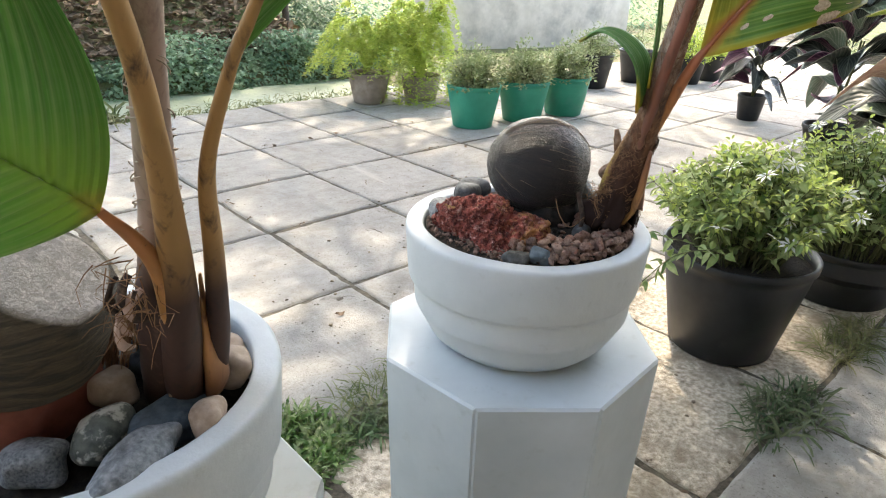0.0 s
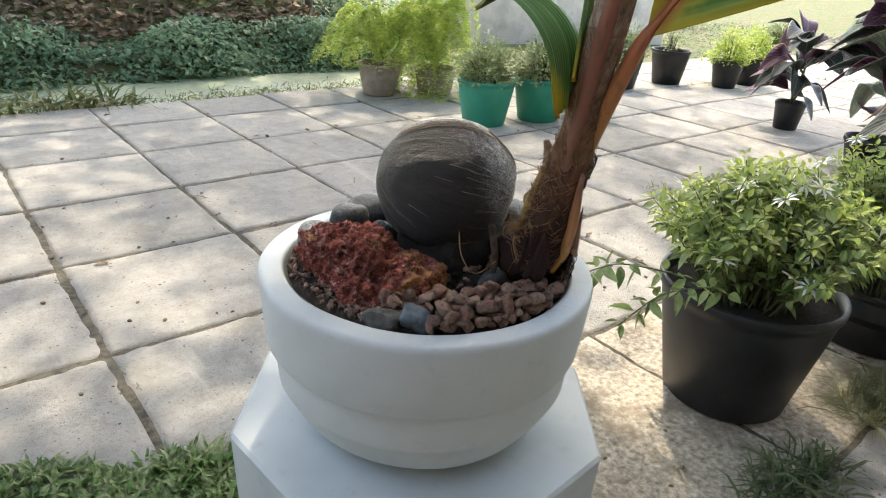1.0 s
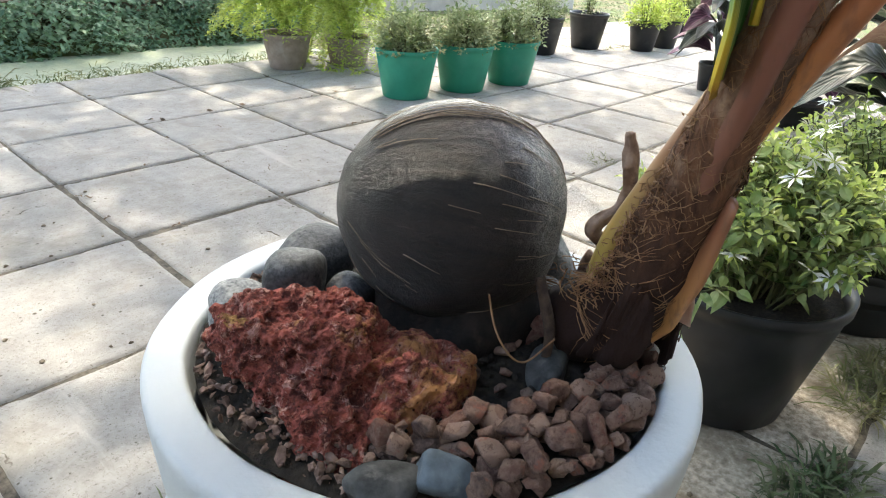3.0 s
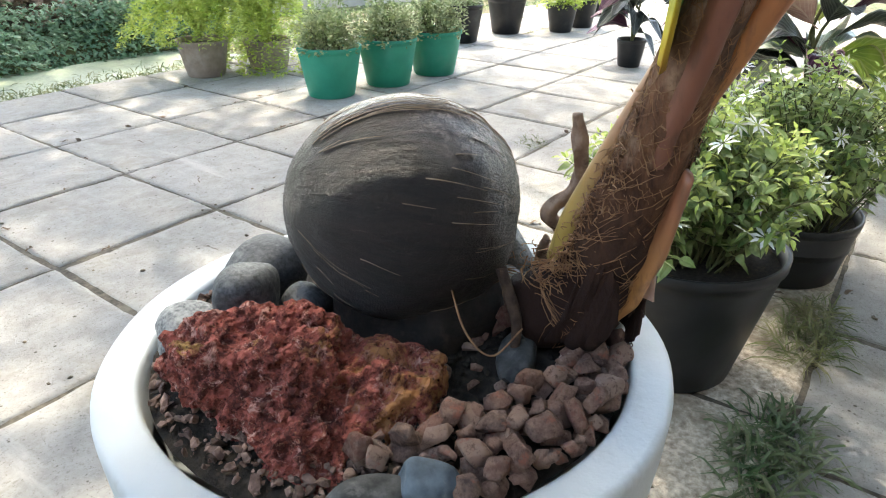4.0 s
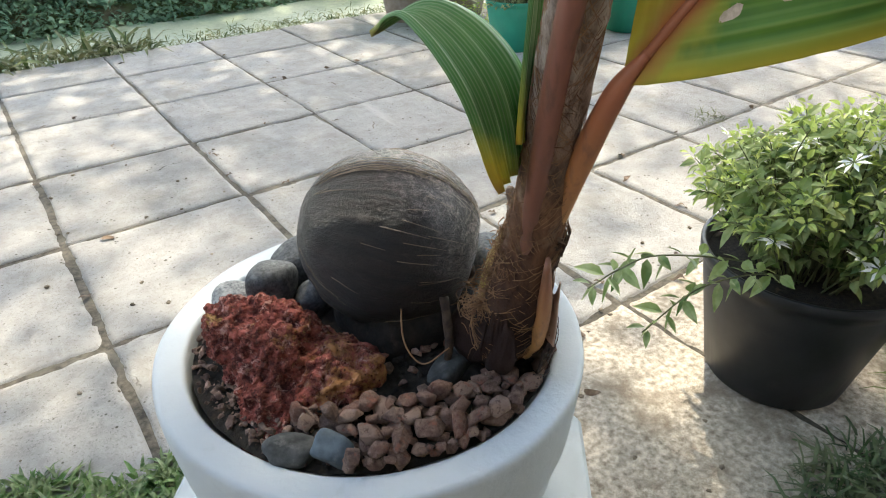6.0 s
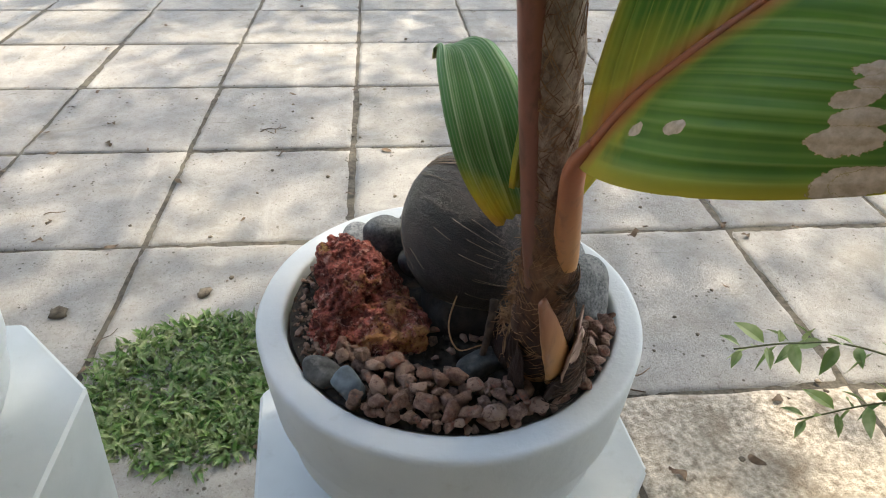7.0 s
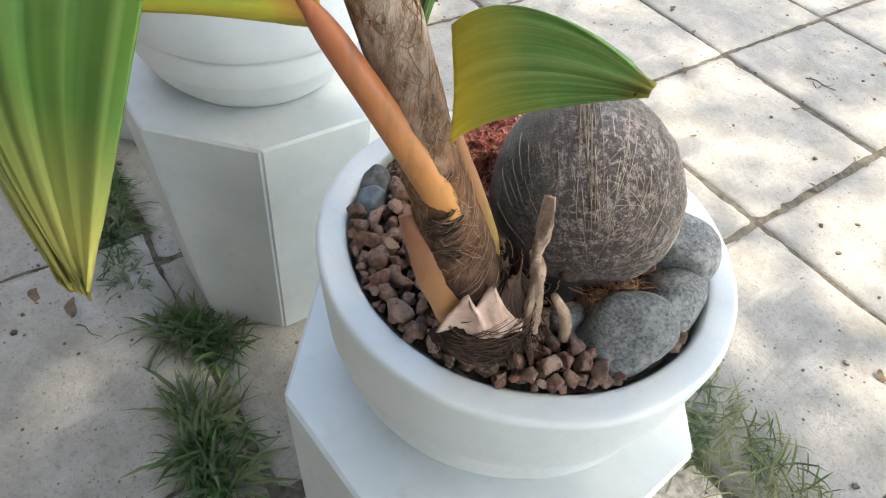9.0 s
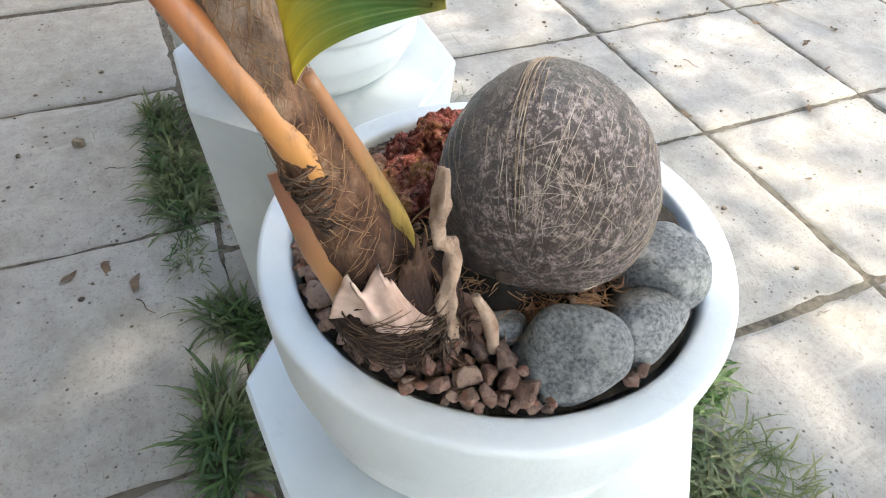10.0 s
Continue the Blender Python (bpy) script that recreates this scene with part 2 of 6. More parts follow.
def ground_height(x, y):
    """Paved level, then the channel, then the wooded bank."""
    if x > 3.6 or y < near_bank(x) - 0.25:
        h = -0.035
        if y > 4.0:
            h += min(1, (y - 4.0) / 3) * 0.02
        return h
    d = min(y - near_bank(x), far_bank(x) - y)
    if d > -0.2 and y < far_bank(x) + 0.2:
        fade = min(1, max(0, (3.6 - x) / 0.5))
        return -0.035 - fade * min(0.3, max(0, (d + 0.2) * 0.9))
    k = min(1, max(0, (y - far_bank(x) - 0.1) / 1.7))
    fade = min(1, max(0, (4.2 - x) / 1.2))
    return -0.03 + fade * (0.62 * k + 0.10 * noise.noise((x * 0.9, y * 0.9, 0)))


def grid_axis(lo, hi, step, far):
    mid = list(np.arange(lo, hi + 1e-6, step))
    return [-far, -far / 4, lo - 14, lo - 4] + mid + [hi + 4, hi + 14, far / 4, far]


gx, gy = grid_axis(-8, 12, 0.16, 1500), grid_axis(-6, 9, 0.16, 1500)
gv = [(x, y, ground_height(x, y)) for y in gy for x in gx]
gf = [(j * len(gx) + i, j * len(gx) + i + 1, (j + 1) * len(gx) + i + 1, (j + 1) * len(gx) + i) for j in range(len(gy) - 1) for i in range(len(gx) - 1)]
ground = tagged(part("ground", data_mesh("ground", gv, gf), M_GROUND), "grassy brown earth round the paving", "ground", kind="structure")

bm = bmesh.new()
wx = [-9 + 0.5 * i for i in range(26)]
lo = [bm.verts.new((x, near_bank(x) - 0.1, -0.10)) for x in wx]
hi = [bm.verts.new((x, far_bank(x) + 0.1, -0.10)) for x in wx]
for i in range(len(wx) - 1):
    bm.faces.new((lo[i], lo[i + 1], hi[i + 1], hi[i]))
tagged(part("water", bm, M_WATER), "still channel water covered with pale green duckweed", "water", kind="structure")

# ---- paving ----
JX = [-6.0, -5.4, -4.8, -4.2, -3.6, -2.97, -2.37, -1.77, -1.175, -0.59, 0.0, 0.59, 1.165, 1.73, 2.27, 2.90, 3.50, 4.10, 4.70, 5.30, 5.90, 6.50, 7.10, 7.70, 8.30, 8.90, 9.5]
JY = [-5.0, -4.4, -3.8, -3.2, -2.55, -1.93, -1.31, -0.63, 0.015, 0.61, 1.21, 1.79, 2.37, 2.87]
pavement = tagged(new("pavement"), "grey concrete slab paving with dirt and weeds in its joints", "paving", kind="structure")
bm = box(JX[0], JY[0], -0.05, JX[-1], JY[-1], -0.006)
part("bed", bm, M_JOINT, pavement, "dark dirt filling the joints")


def slab(w, d, seed):
    """A cast slab with a worn, slightly chipped edge."""
    bm = bmesh.new()
    nx, ny = 23, 23
    def edge(s):
        return 0.5 + 0.5 * math.copysign(abs(2 * s - 1) ** 0.55, s - 0.5)
    top = []
    for j in range(ny):
        row = []
        for i in range(nx):
            x, y = (edge(i / (nx - 1)) - 0.5) * w, (edge(j / (ny - 1)) - 0.5) * d
            border = i in (0, nx - 1) or j in (0, ny - 1)
            if border:
                x += 0.006 * noise.noise((x * 9 + seed, y * 9, 1)) + 0.005 * noise.noise((x * 40 + seed, y * 40, 1))
                y += 0.006 * noise.noise((x * 9, y * 9 + seed, 2)) + 0.005 * noise.noise((x * 40 + seed, y * 40, 2))
            z = 0.0025 * noise.noise((x * 3 + seed, y * 3, 0)) - (0.005 + 0.004 * noise.noise((x * 30, y * 30 + seed, 4)) if border else 0)
            row.append(bm.verts.new((x, y, z)))
        top.append(row)
    for j in range(ny - 1):
        for i in range(nx - 1):
            bm.faces.new((top[j][i], top[j][i + 1], top[j + 1][i + 1], top[j + 1][i]))
    rim = top[0] + [top[j][-1] for j in range(1, ny)] + top[-1][-2::-1] + [top[j][0] for j in range(ny - 2, 0, -1)]
    low = [bm.verts.new((v.co.x * 1.004, v.co.y * 1.004, -0.045)) for v in rim]
    for i in range(len(rim)):
        j = (i + 1) % len(rim)
        bm.faces.new((rim[j], rim[i], low[i], low[j]))
    return bm


rng = random.Random(5)
for j in range(len(JY) - 1):
    for i in range(len(JX) - 1):
        x0, x1, y0, y1 = JX[i], JX[i + 1], JY[j], JY[j + 1]
        shift = -0.10 if j < 6 else 0.0
        gap = rng.choice((0.004, 0.006, 0.007, 0.009))
        left = 0.011 if i in (10,) else gap
        rough = -1.4 < y0 < -0.9 and x0 > -0.2
        me = mesh_of("slab", slab(x1 - x0 - gap - left, y1 - y0 - 2 * gap, rng.random() * 50))
        ob = part("slab", me, M_SLAB_ROUGH if rough else M_SLAB, pavement)
        ob.matrix_world = pose((x0 + left + x1 - gap) / 2 + shift, (y0 + y1) / 2, rng.uniform(-0.003, 0.002), rng.uniform(-0.25, 0.25), rng.uniform(-0.25, 0.25), rng.uniform(-0.4, 0.4))


# ---- pedestals and white pots ----
RIM_Z, PED_Z = 0.685, 0.487
POT_A, POT_B = (0.169, -1.082), (-0.484, -1.084)


def pedestal(x, y, turn, foot):
    ob = thing("pedestal", "pale grey painted octagonal concrete pedestal on the paving", "pedestal", "pedestals under the white pots", at=(x, y, 0), turn=turn)
    bm = bmesh.new()
    k = 1 / math.cos(math.pi / 8)
    rings = []
    for ap, z in ((foot, 0.0), (0.217, PED_Z - 0.004), (0.213, PED_Z)):
        rings.append([bm.verts.new((ap * k * math.cos(math.pi / 8 + i * math.pi / 4), ap * k * math.sin(math.pi / 8 + i * math.pi / 4), z)) for i in range(8)])
    for lo, hi in zip(rings, rings[1:]):
        for i in range(8):
            bm.faces.new((lo[i], lo[(i + 1) % 8], hi[(i + 1) % 8], hi[i]))
    bm.faces.new(rings[0][::-1])
    bm.faces.new(rings[-1])
    bmesh.ops.bevel(bm, geom=[e for e in bm.edges if abs(e.verts[0].co.z - e.verts[1].co.z) > 0.1], offset=0.004, segments=2, affect="EDGES")
    part("shaft", bm, M_PED, ob, smooth=False)
    return ob


POT_PROFILE = [(0.0, 0.012), (0.10, 0.012), (0.118, 0.0), (0.130, 0.003), (0.134, 0.010), (0.141, 0.013), (0.152, 0.024), (0.161, 0.040), (0.1655, 0.052),
               (0.171, 0.060), (0.1735, 0.066), (0.1745, 0.078), (0.1755, 0.098), (0.1760, 0.103), (0.1775, 0.106), (0.183, 0.112), (0.1845, 0.115),
               (0.1865, 0.135), (0.1885, 0.165), (0.1897, 0.186), (0.1900, 0.1925), (0.1893, 0.1960), (0.1875, 0.1981), (0.1850, 0.1986), (0.1820, 0.1988),
               (0.1680, 0.1986), (0.1652, 0.1983), (0.1634, 0.1970), (0.1624, 0.1945), (0.1615, 0.188),
               (0.159, 0.160), (0.155, 0.120), (0.140, 0.090), (0.0, 0.085)]


def white_pot(x, y):
    ob = thing("planter_pot", "white painted round concrete planter on a pedestal", "plant pot", "white planters", at=(x, y, PED_Z))
    part("bowl", lathe(POT_PROFILE[:15], 96, 0.0022, x), M_POT, ob)
    part("rim", lathe(POT_PROFILE[14:], 96, 0.0022, x), M_POT, ob, "thick flat rim band")
    return ob


pedestal(POT_A[0], POT_A[1], 5.0, 0.204)
pedestal(-0.486, -1.077, 0.0, 0.182)
pedestal(-1.135, -1.080, 0.0, 0.200)
white_pot(*POT_A)
white_pot(*POT_B)


def soil_disc(x, y, z, r, label, seed, hump=0.01):
    bm = bmesh.new()
    seg, rings = 40, []
    rings.append([bm.verts.new((0, 0, hump))])
    for q in range(1, 9):
        rr = r * q / 8
        rings.append([bm.verts.new((rr * math.cos(2 * math.pi * i / seg), rr * math.sin(2 * math.pi * i / seg),
                                    hump * (1 - (q / 8) ** 2) + 0.006 * noise.noise((rr * 40 * math.cos(i / seg * 6.283) + seed, rr * 40 * math.sin(i / seg * 6.283), 0)))) for i in range(seg)])
    for i in range(seg):
        bm.faces.new((rings[0][0], rings[1][i], rings[1][(i + 1) % seg]))
    for lo, hi in zip(rings[1:], rings[2:]):
        for i in range(seg):
            bm.faces.new((lo[i], hi[i], hi[(i + 1) % seg], lo[(i + 1) % seg]))
    ob = part("soil", bm, M_SOIL)
    ob.matrix_world = pose(x, y, z)
    return tagged(ob, label, "soil", kind="stuff")


soil_disc(*POT_A, 0.679, 0.159, "dark moist soil filling a white planter", 1, 0.012)
soil_disc(*POT_B, 0.640, 0.157, "dark soil filling a white planter", 2)

# ---- stones in the pots ----
M_PEB, t_, b_ = shader("reddish_pebble", 0.85, 0, 0.4)
w_ = place(t_)
rnd_ = t_.nodes.new("ShaderNodeObjectInfo").outputs["Random"]
tone_ = t_.nodes.new("ShaderNodeValToRGB")
tone_.color_ramp.interpolation = "CONSTANT"
for at_, rgb_ in ((0.0, (0.115, 0.058, 0.046)), (0.22, (0.18, 0.092, 0.070)), (0.42, (0.10, 0.066, 0.058)), (0.60, (0.24, 0.135, 0.103)), (0.78, (0.184, 0.070, 0.049)), (0.88, (0.38, 0.26, 0.205))):
    stop_ = tone_.color_ramp.elements[0] if at_ == 0.0 else tone_.color_ramp.elements.new(at_)
    stop_.position, stop_.color = at_, (*rgb_, 1)
t_.links.new(rnd_, tone_.inputs[0])
c_ = mixed(t_, ramp(t_, grain(t_, w_, 150, 5.0, 0.7), 0.36, 0.66), tone_.outputs[0], (0.33, 0.215, 0.165))
c_ = mixed(t_, ramp(t_, grain(t_, w_, 260, 5.0, 0.75), 0.53, 0.70), c_, (0.085, 0.042, 0.032))
c_ = mixed(t_, ramp(t_, grain(t_, w_, 70, 4.0, 0.7), 0.58, 0.70), c_, (0.34, 0.13, 0.085))
t_.links.new(c_, b_.inputs["Base Color"])
relief(t_, b_, grain(t_, w_, 300, 7.0, 0.8), 1.0, 0.004)
M_RIVER = surface("grey_river_stone", (0.055, 0.062, 0.066), (0.235, 0.245, 0.245), 380, (0.33, 0.34, 0.325), 62, (0.50, 0.70), rough=0.7, bump=0.7, bump_scale=300, distance=0.0015, vary=0.35)
M_BLUE = surface("blue_grey_stone", (0.05, 0.07, 0.085), (0.12, 0.16, 0.19), 90, (0.22, 0.25, 0.27), 40, (0.6, 0.75), rough=0.7, bump=0.4, bump_scale=250, distance=0.001)
M_DARKSTONE = surface("dark_stone", (0.025, 0.028, 0.028), (0.085, 0.088, 0.085), 120, (0.16, 0.16, 0.15), 50, (0.6, 0.75), rough=0.75, bump=0.4, bump_scale=250, distance=0.001)
M_TAN = surface("tan_stone", (0.30, 0.22, 0.16), (0.46, 0.36, 0.28), 70, (0.25, 0.17, 0.12), 25, (0.55, 0.72), rough=0.75, bump=0.3, bump_scale=220, distance=0.001, vary=0.2)
M_LAVA, t_, b_ = shader("red_lava_rock", 0.95, 0, 0.25)
w_ = place(t_)
loc_ = place(t_, True)
sx_ = t_.nodes.new("ShaderNodeSeparateXYZ")
t_.links.new(loc_, sx_.inputs[0])
vo_ = node(t_, "ShaderNodeTexVoronoi", Scale=190.0)
t_.links.new(w_, vo_.inputs["Vector"])
c_ = mixed(t_, ramp(t_, grain(t_, w_, 95, 6.0, 0.8), 0.42, 0.58), (0.085, 0.024, 0.019), (0.36, 0.105, 0.082))
c_ = mixed(t_, ramp(t_, grain(t_, w_, 75, 6.0, 0.8, 0.8), 0.55, 0.63), c_, (0.52, 0.29, 0.245))
rust_ = t_.nodes.new("ShaderNodeMath")
rust_.operation = "MULTIPLY_ADD"
rust_.inputs[1].default_value = 1.6
t_.links.new(sx_.outputs["X"], rust_.inputs[0])
t_.links.new(grain(t_, w_, 24, 6.0, 0.8, 0.4), rust_.inputs[2])
c_ = mixed(t_, ramp(t_, rust_.outputs[0], 0.60, 0.70), c_, (0.42, 0.20, 0.085))
ochre_ = t_.nodes.new("ShaderNodeMath")
ochre_.operation = "MULTIPLY_ADD"
ochre_.inputs[1].default_value = 2.6
t_.links.new(sx_.outputs["Z"], ochre_.inputs[0])
t_.links.new(grain(t_, w_, 30, 6.0, 0.75, 0.5), ochre_.inputs[2])
c_ = mixed(t_, ramp(t_, ochre_.outputs[0], 0.68, 0.77), c_, (0.46, 0.29, 0.10))
c_ = mixed(t_, ramp(t_, grain(t_, w_, 210, 4.0, 0.75), 0.60, 0.72), c_, (0.50, 0.25, 0.17))
c_ = mixed(t_, ramp(t_, vo_.outputs["Distance"], 0.22, 0.06), c_, (0.05, 0.012, 0.010))
t_.links.new(c_, b_.inputs["Base Color"])
relief(t_, b_, grain(t_, w_, 260, 6.0, 0.8), 0.8, 0.004)


def stone(kind, at, size, turn, mat, label, seed, lump=0.3, power=0.85, detail=3, group="", tilt=(0, 0), scale=0.9):
    ob = part(kind, blob(size, seed, 4, lump * 1.6, scale, power, 0.02), mat)
    ob.matrix_world = pose(*at, tilt[0], tilt[1], turn)
    return tagged(ob, label, "stone", group)


M_MOTTLED = surface("mottled_stone", (0.035, 0.045, 0.040), (0.13, 0.15, 0.135), 75, (0.44, 0.45, 0.41), 55, (0.50, 0.60), rough=0.6, bump=0.4, bump_scale=220, distance=0.001)
M_GREYSTONE = surface("pale_grey_stone", (0.13, 0.145, 0.155), (0.30, 0.32, 0.33), 210, (0.09, 0.10, 0.11), 50, (0.55, 0.68), rough=0.65, bump=0.5, bump_scale=240, distance=0.001)
M_SLATE = surface("dark_slate_stone", (0.022, 0.026, 0.030), (0.095, 0.105, 0.112), 300, (0.17, 0.18, 0.18), 70, (0.56, 0.72), rough=0.6, bump=0.7, bump_scale=260, distance=0.0015, vary=0.25)
G_RIVER = "river stones in the pots"
stone("river_stone", (0.297, -1.092, 0.697), (0.036, 0.024, 0.039), 40, M_RIVER, "large smooth grey river stone beside the coconut", 17, 0.20, group=G_RIVER, tilt=(-22, 18))
stone("river_stone", (0.291, -1.030, 0.696), (0.033, 0.026, 0.027), 120, M_RIVER, "flat grey river stone at the planter rim", 2, 0.16, group=G_RIVER, tilt=(14, 6))
stone("river_stone", (0.266, -1.004, 0.712), (0.034, 0.030, 0.028), 20, M_RIVER, "speckled grey stone tucked under the coconut", 3, 0.2, 0.8, group=G_RIVER)
stone("river_stone", (0.107, -1.009, 0.715), (0.027, 0.021, 0.026), 30, M_SLATE, "dark round river stone behind the red rock", 4, 0.12, group=G_RIVER)
stone("river_stone", (0.157, -0.974, 0.706), (0.034, 0.024, 0.024), 10, M_SLATE, "dark grey river stone at the back of the planter", 5, 0.15, group=G_RIVER)
stone("river_stone", (0.078, -0.985, 0.695), (0.026, 0.020, 0.018), -30, M_RIVER, "small grey stone by the planter rim", 6, 0.15, group=G_RIVER)
stone("river_stone", (0.137, -1.032, 0.702), (0.019, 0.016, 0.016), 0, M_SLATE, "small dark stone beside the coconut", 7, 0.2, group=G_RIVER)
stone("river_stone", (0.262, -1.124, 0.696), (0.0145, 0.0115, 0.011), 70, M_RIVER, "small round grey stone among pebbles", 8, 0.15, group=G_RIVER)
stone("blue_stone", (0.072, -1.190, 0.688), (0.016, 0.0115, 0.013), -50, M_BLUE, "angular blue-grey stone among the pebbles", 9, 0.3, 0.7, group=G_RIVER, tilt=(20, 10))
stone("blue_stone", (0.046, -1.170, 0.684), (0.020, 0.013, 0.012), -40, M_DARKSTONE, "dark greenish-grey stone by the planter rim", 10, 0.25, 0.8, group=G_RIVER)
stone("river_stone", (0.190, -1.172, 0.690), (0.024, 0.013, 0.010), 20, M_DARKSTONE, "flat dark stone below the palm base", 11, 0.2, group=G_RIVER)


def lava_rock():
    """The body of a broken red rock: blunt ends, a knob and a notch on top, undercut in front."""
    g = random.Random(14)
    cuts = []
    for _ in range(30):
        n = Vector((g.gauss(0, 1), g.gauss(0, 1), g.gauss(0, 0.9))).normalized()
        cuts.append((n, g.uniform(0.92, 1.20)))
    bm = bmesh.new()
    bmesh.ops.create_icosphere(bm, subdivisions=5, radius=1)
    for v in bm.verts:
        p = v.co.normalized()
        q = Vector([math.copysign(abs(c) ** 0.46, c) for c in p])
        for n, d in cuts:
            over = q.dot(n) - d
            if over > 0:
                q -= n * over * 0.9
        s = q.x
        top = 0.036 - 0.011 * max(0, s) + 0.012 * math.exp(-((s - 0.12) / 0.16) ** 2) - 0.012 * math.exp(-((s - 0.42) / 0.15) ** 2)
        low = 0.040 - 0.020 * max(0, -s - 0.2) + 0.014 * math.exp(-((s - 0.1) / 0.4) ** 2) - 0.016 * max(0, s - 0.4)
        x = s * 0.088 + 0.010 * q.z * (s < 0)
        foot = max(0, min(1.3, 0.75 - q.z)) * max(0, min(1, 0.5 - q.y))
        y = q.y * (0.036 - 0.012 * abs(s)) - 0.046 * foot * math.exp(-((s - 0.28) / 0.42) ** 2)
        v.co = Vector((x, y, q.z * (top if q.z > 0 else low)))
    return bm


def eroded(ob, voxel, layers):
    """An even skin over a body, then pits and crusts pressed into it."""
    m = ob.modifiers.new("skin", "REMESH")
    m.mode, m.voxel_size = "VOXEL", voxel
    for kind, size, depth in layers:
        tex = bpy.data.textures.new("erosion", kind)
        tex.noise_scale = size
        if kind == "CLOUDS":
            tex.noise_depth = 4
        d = ob.modifiers.new("erosion", "DISPLACE")
        d.texture, d.strength, d.mid_level, d.texture_coords = tex, depth, 0.5, "LOCAL"
    return ob


rock = part("lava_rock", lava_rock(), M_LAVA, smooth=False)
eroded(rock, 0.0013, (("CLOUDS", 0.030, 0.020), ("VORONOI", 0.014, 0.009), ("CLOUDS", 0.008, 0.010), ("VORONOI", 0.005, 0.004)))
rock.matrix_world = pose(0.086, -1.080, 0.699, 8, 0, -63)
tagged(rock, "rough porous red lava rock with rusty orange patches", "rock")


# ---- pebbles round the coconut ----
def gravel(seed):
    """A broken stone: the hull of scattered points, its edges worn round."""
    g = random.Random(seed)
    bm = bmesh.new()
    sy, sz = g.uniform(0.62, 0.92), g.uniform(0.55, 0.8)
    for _ in range(14):
        d = Vector((g.gauss(0, 1), g.gauss(0, 1), g.gauss(0, 1))).normalized() * g.uniform(0.86, 1.06)
        bm.verts.new((d.x * 1.05, d.y * sy, d.z * sz))
    bmesh.ops.convex_hull(bm, input=bm.verts[:])
    bmesh.ops.delete(bm, geom=[v for v in bm.verts if not v.link_faces], context="VERTS")
    bmesh.ops.bevel(bm, geom=bm.edges[:], offset=0.13, segments=2, affect="EDGES", profile=0.5, clamp_overlap=True)
    bmesh.ops.triangulate(bm, faces=bm.faces[:])
    bmesh.ops.subdivide_edges(bm, edges=[e for e in bm.edges if e.calc_length() > 0.35], cuts=1)
    for v in bm.verts:
        v.co *= 1 + 0.14 * noise.noise(v.co * 2.0 + Vector((seed, 0, 0))) + 0.06 * noise.noise(v.co * 6)
    return bm


peb_meshes = [mesh_of("pebble", gravel(40 + k)) for k in range(18)]
for me in peb_meshes:
    me.materials.append(M_PEB)
rng = random.Random(21)
pebbles = []
keep_off = [(0.299, -1.089, 0.036), (0.293, -1.030, 0.034), (0.268, -1.004, 0.036), (0.262, -1.124, 0.016), (0.064, -1.188, 0.019), (0.040, -1.168, 0.018),
            (0.188, -1.174, 0.026), (0.202, -1.070, 0.055), (0.232, -1.185, 0.024), (0.236, -1.212, 0.010)]


def rock_free(x, y):
    c, s = math.cos(radians(62)), math.sin(radians(62))
    u, v = (x - 0.083) * c - (y + 1.084) * s, (x - 0.083) * s + (y + 1.084) * c
    return (u / 0.096) ** 2 + (v / 0.05) ** 2 > 1


for layer, most in ((0, 150), (1, 205)):
    tries, mine = 0, []
    while len(pebbles) < most and tries < 60000:
        tries += 1
        a = rng.uniform(-150, 40) if rng.random() < 0.4 else rng.uniform(-85, 15)
        q = 0.160 * math.sqrt(rng.random())
        x, y = POT_A[0] + q * math.cos(radians(a)), POT_A[1] + q * math.sin(radians(a))
        r = rng.choice((0.0085, 0.0100, 0.0115) if tries < 2500 else (0.0070, 0.0080, 0.0092) if tries < 15000 else (0.0045, 0.0055))
        if q + r * 0.8 > 0.163 or not rock_free(x, y) or any(math.hypot(x - u, y - v) < w + r * 0.5 for u, v, w in keep_off):
            continue
        if q < (0.108 if a < -62 else 0.075) and (layer or r > 0.006 or rng.random() < 0.985):
            continue
        if any(math.hypot(x - u, y - v) < 0.79 * (w + r) for u, v, w in mine):
            continue
        mine.append((x, y, r))
        pebbles.append((x, y, r))
        ob = part("pebble", rng.choice(peb_meshes), None)
        z = 0.683 + 0.010 * (1 - (q / 0.158) ** 2) + r * 0.42 + layer * 0.0075
        ob.matrix_world = pose(x, y, z, rng.uniform(-35, 35), rng.uniform(-35, 35), rng.uniform(0, 360)) @ Matrix.Diagonal((r * 1.2, r * 1.2, r * 1.2, 1))
        tagged(ob, "small rough reddish-brown pebble on the soil", "pebble", "pebbles in the planter")
M_CHIP = surface("bark_chip", (0.035, 0.022, 0.015), (0.13, 0.08, 0.055), 90, None, rough=0.95, bump=0.5, vary=0.5, island=True)
M_CRUMBLE = surface("reddish_crumbs", (0.07, 0.042, 0.032), (0.22, 0.145, 0.115), 150, (0.30, 0.22, 0.18), 90, (0.56, 0.70), rough=1.0, bump=0.5, vary=0.6, island=True)


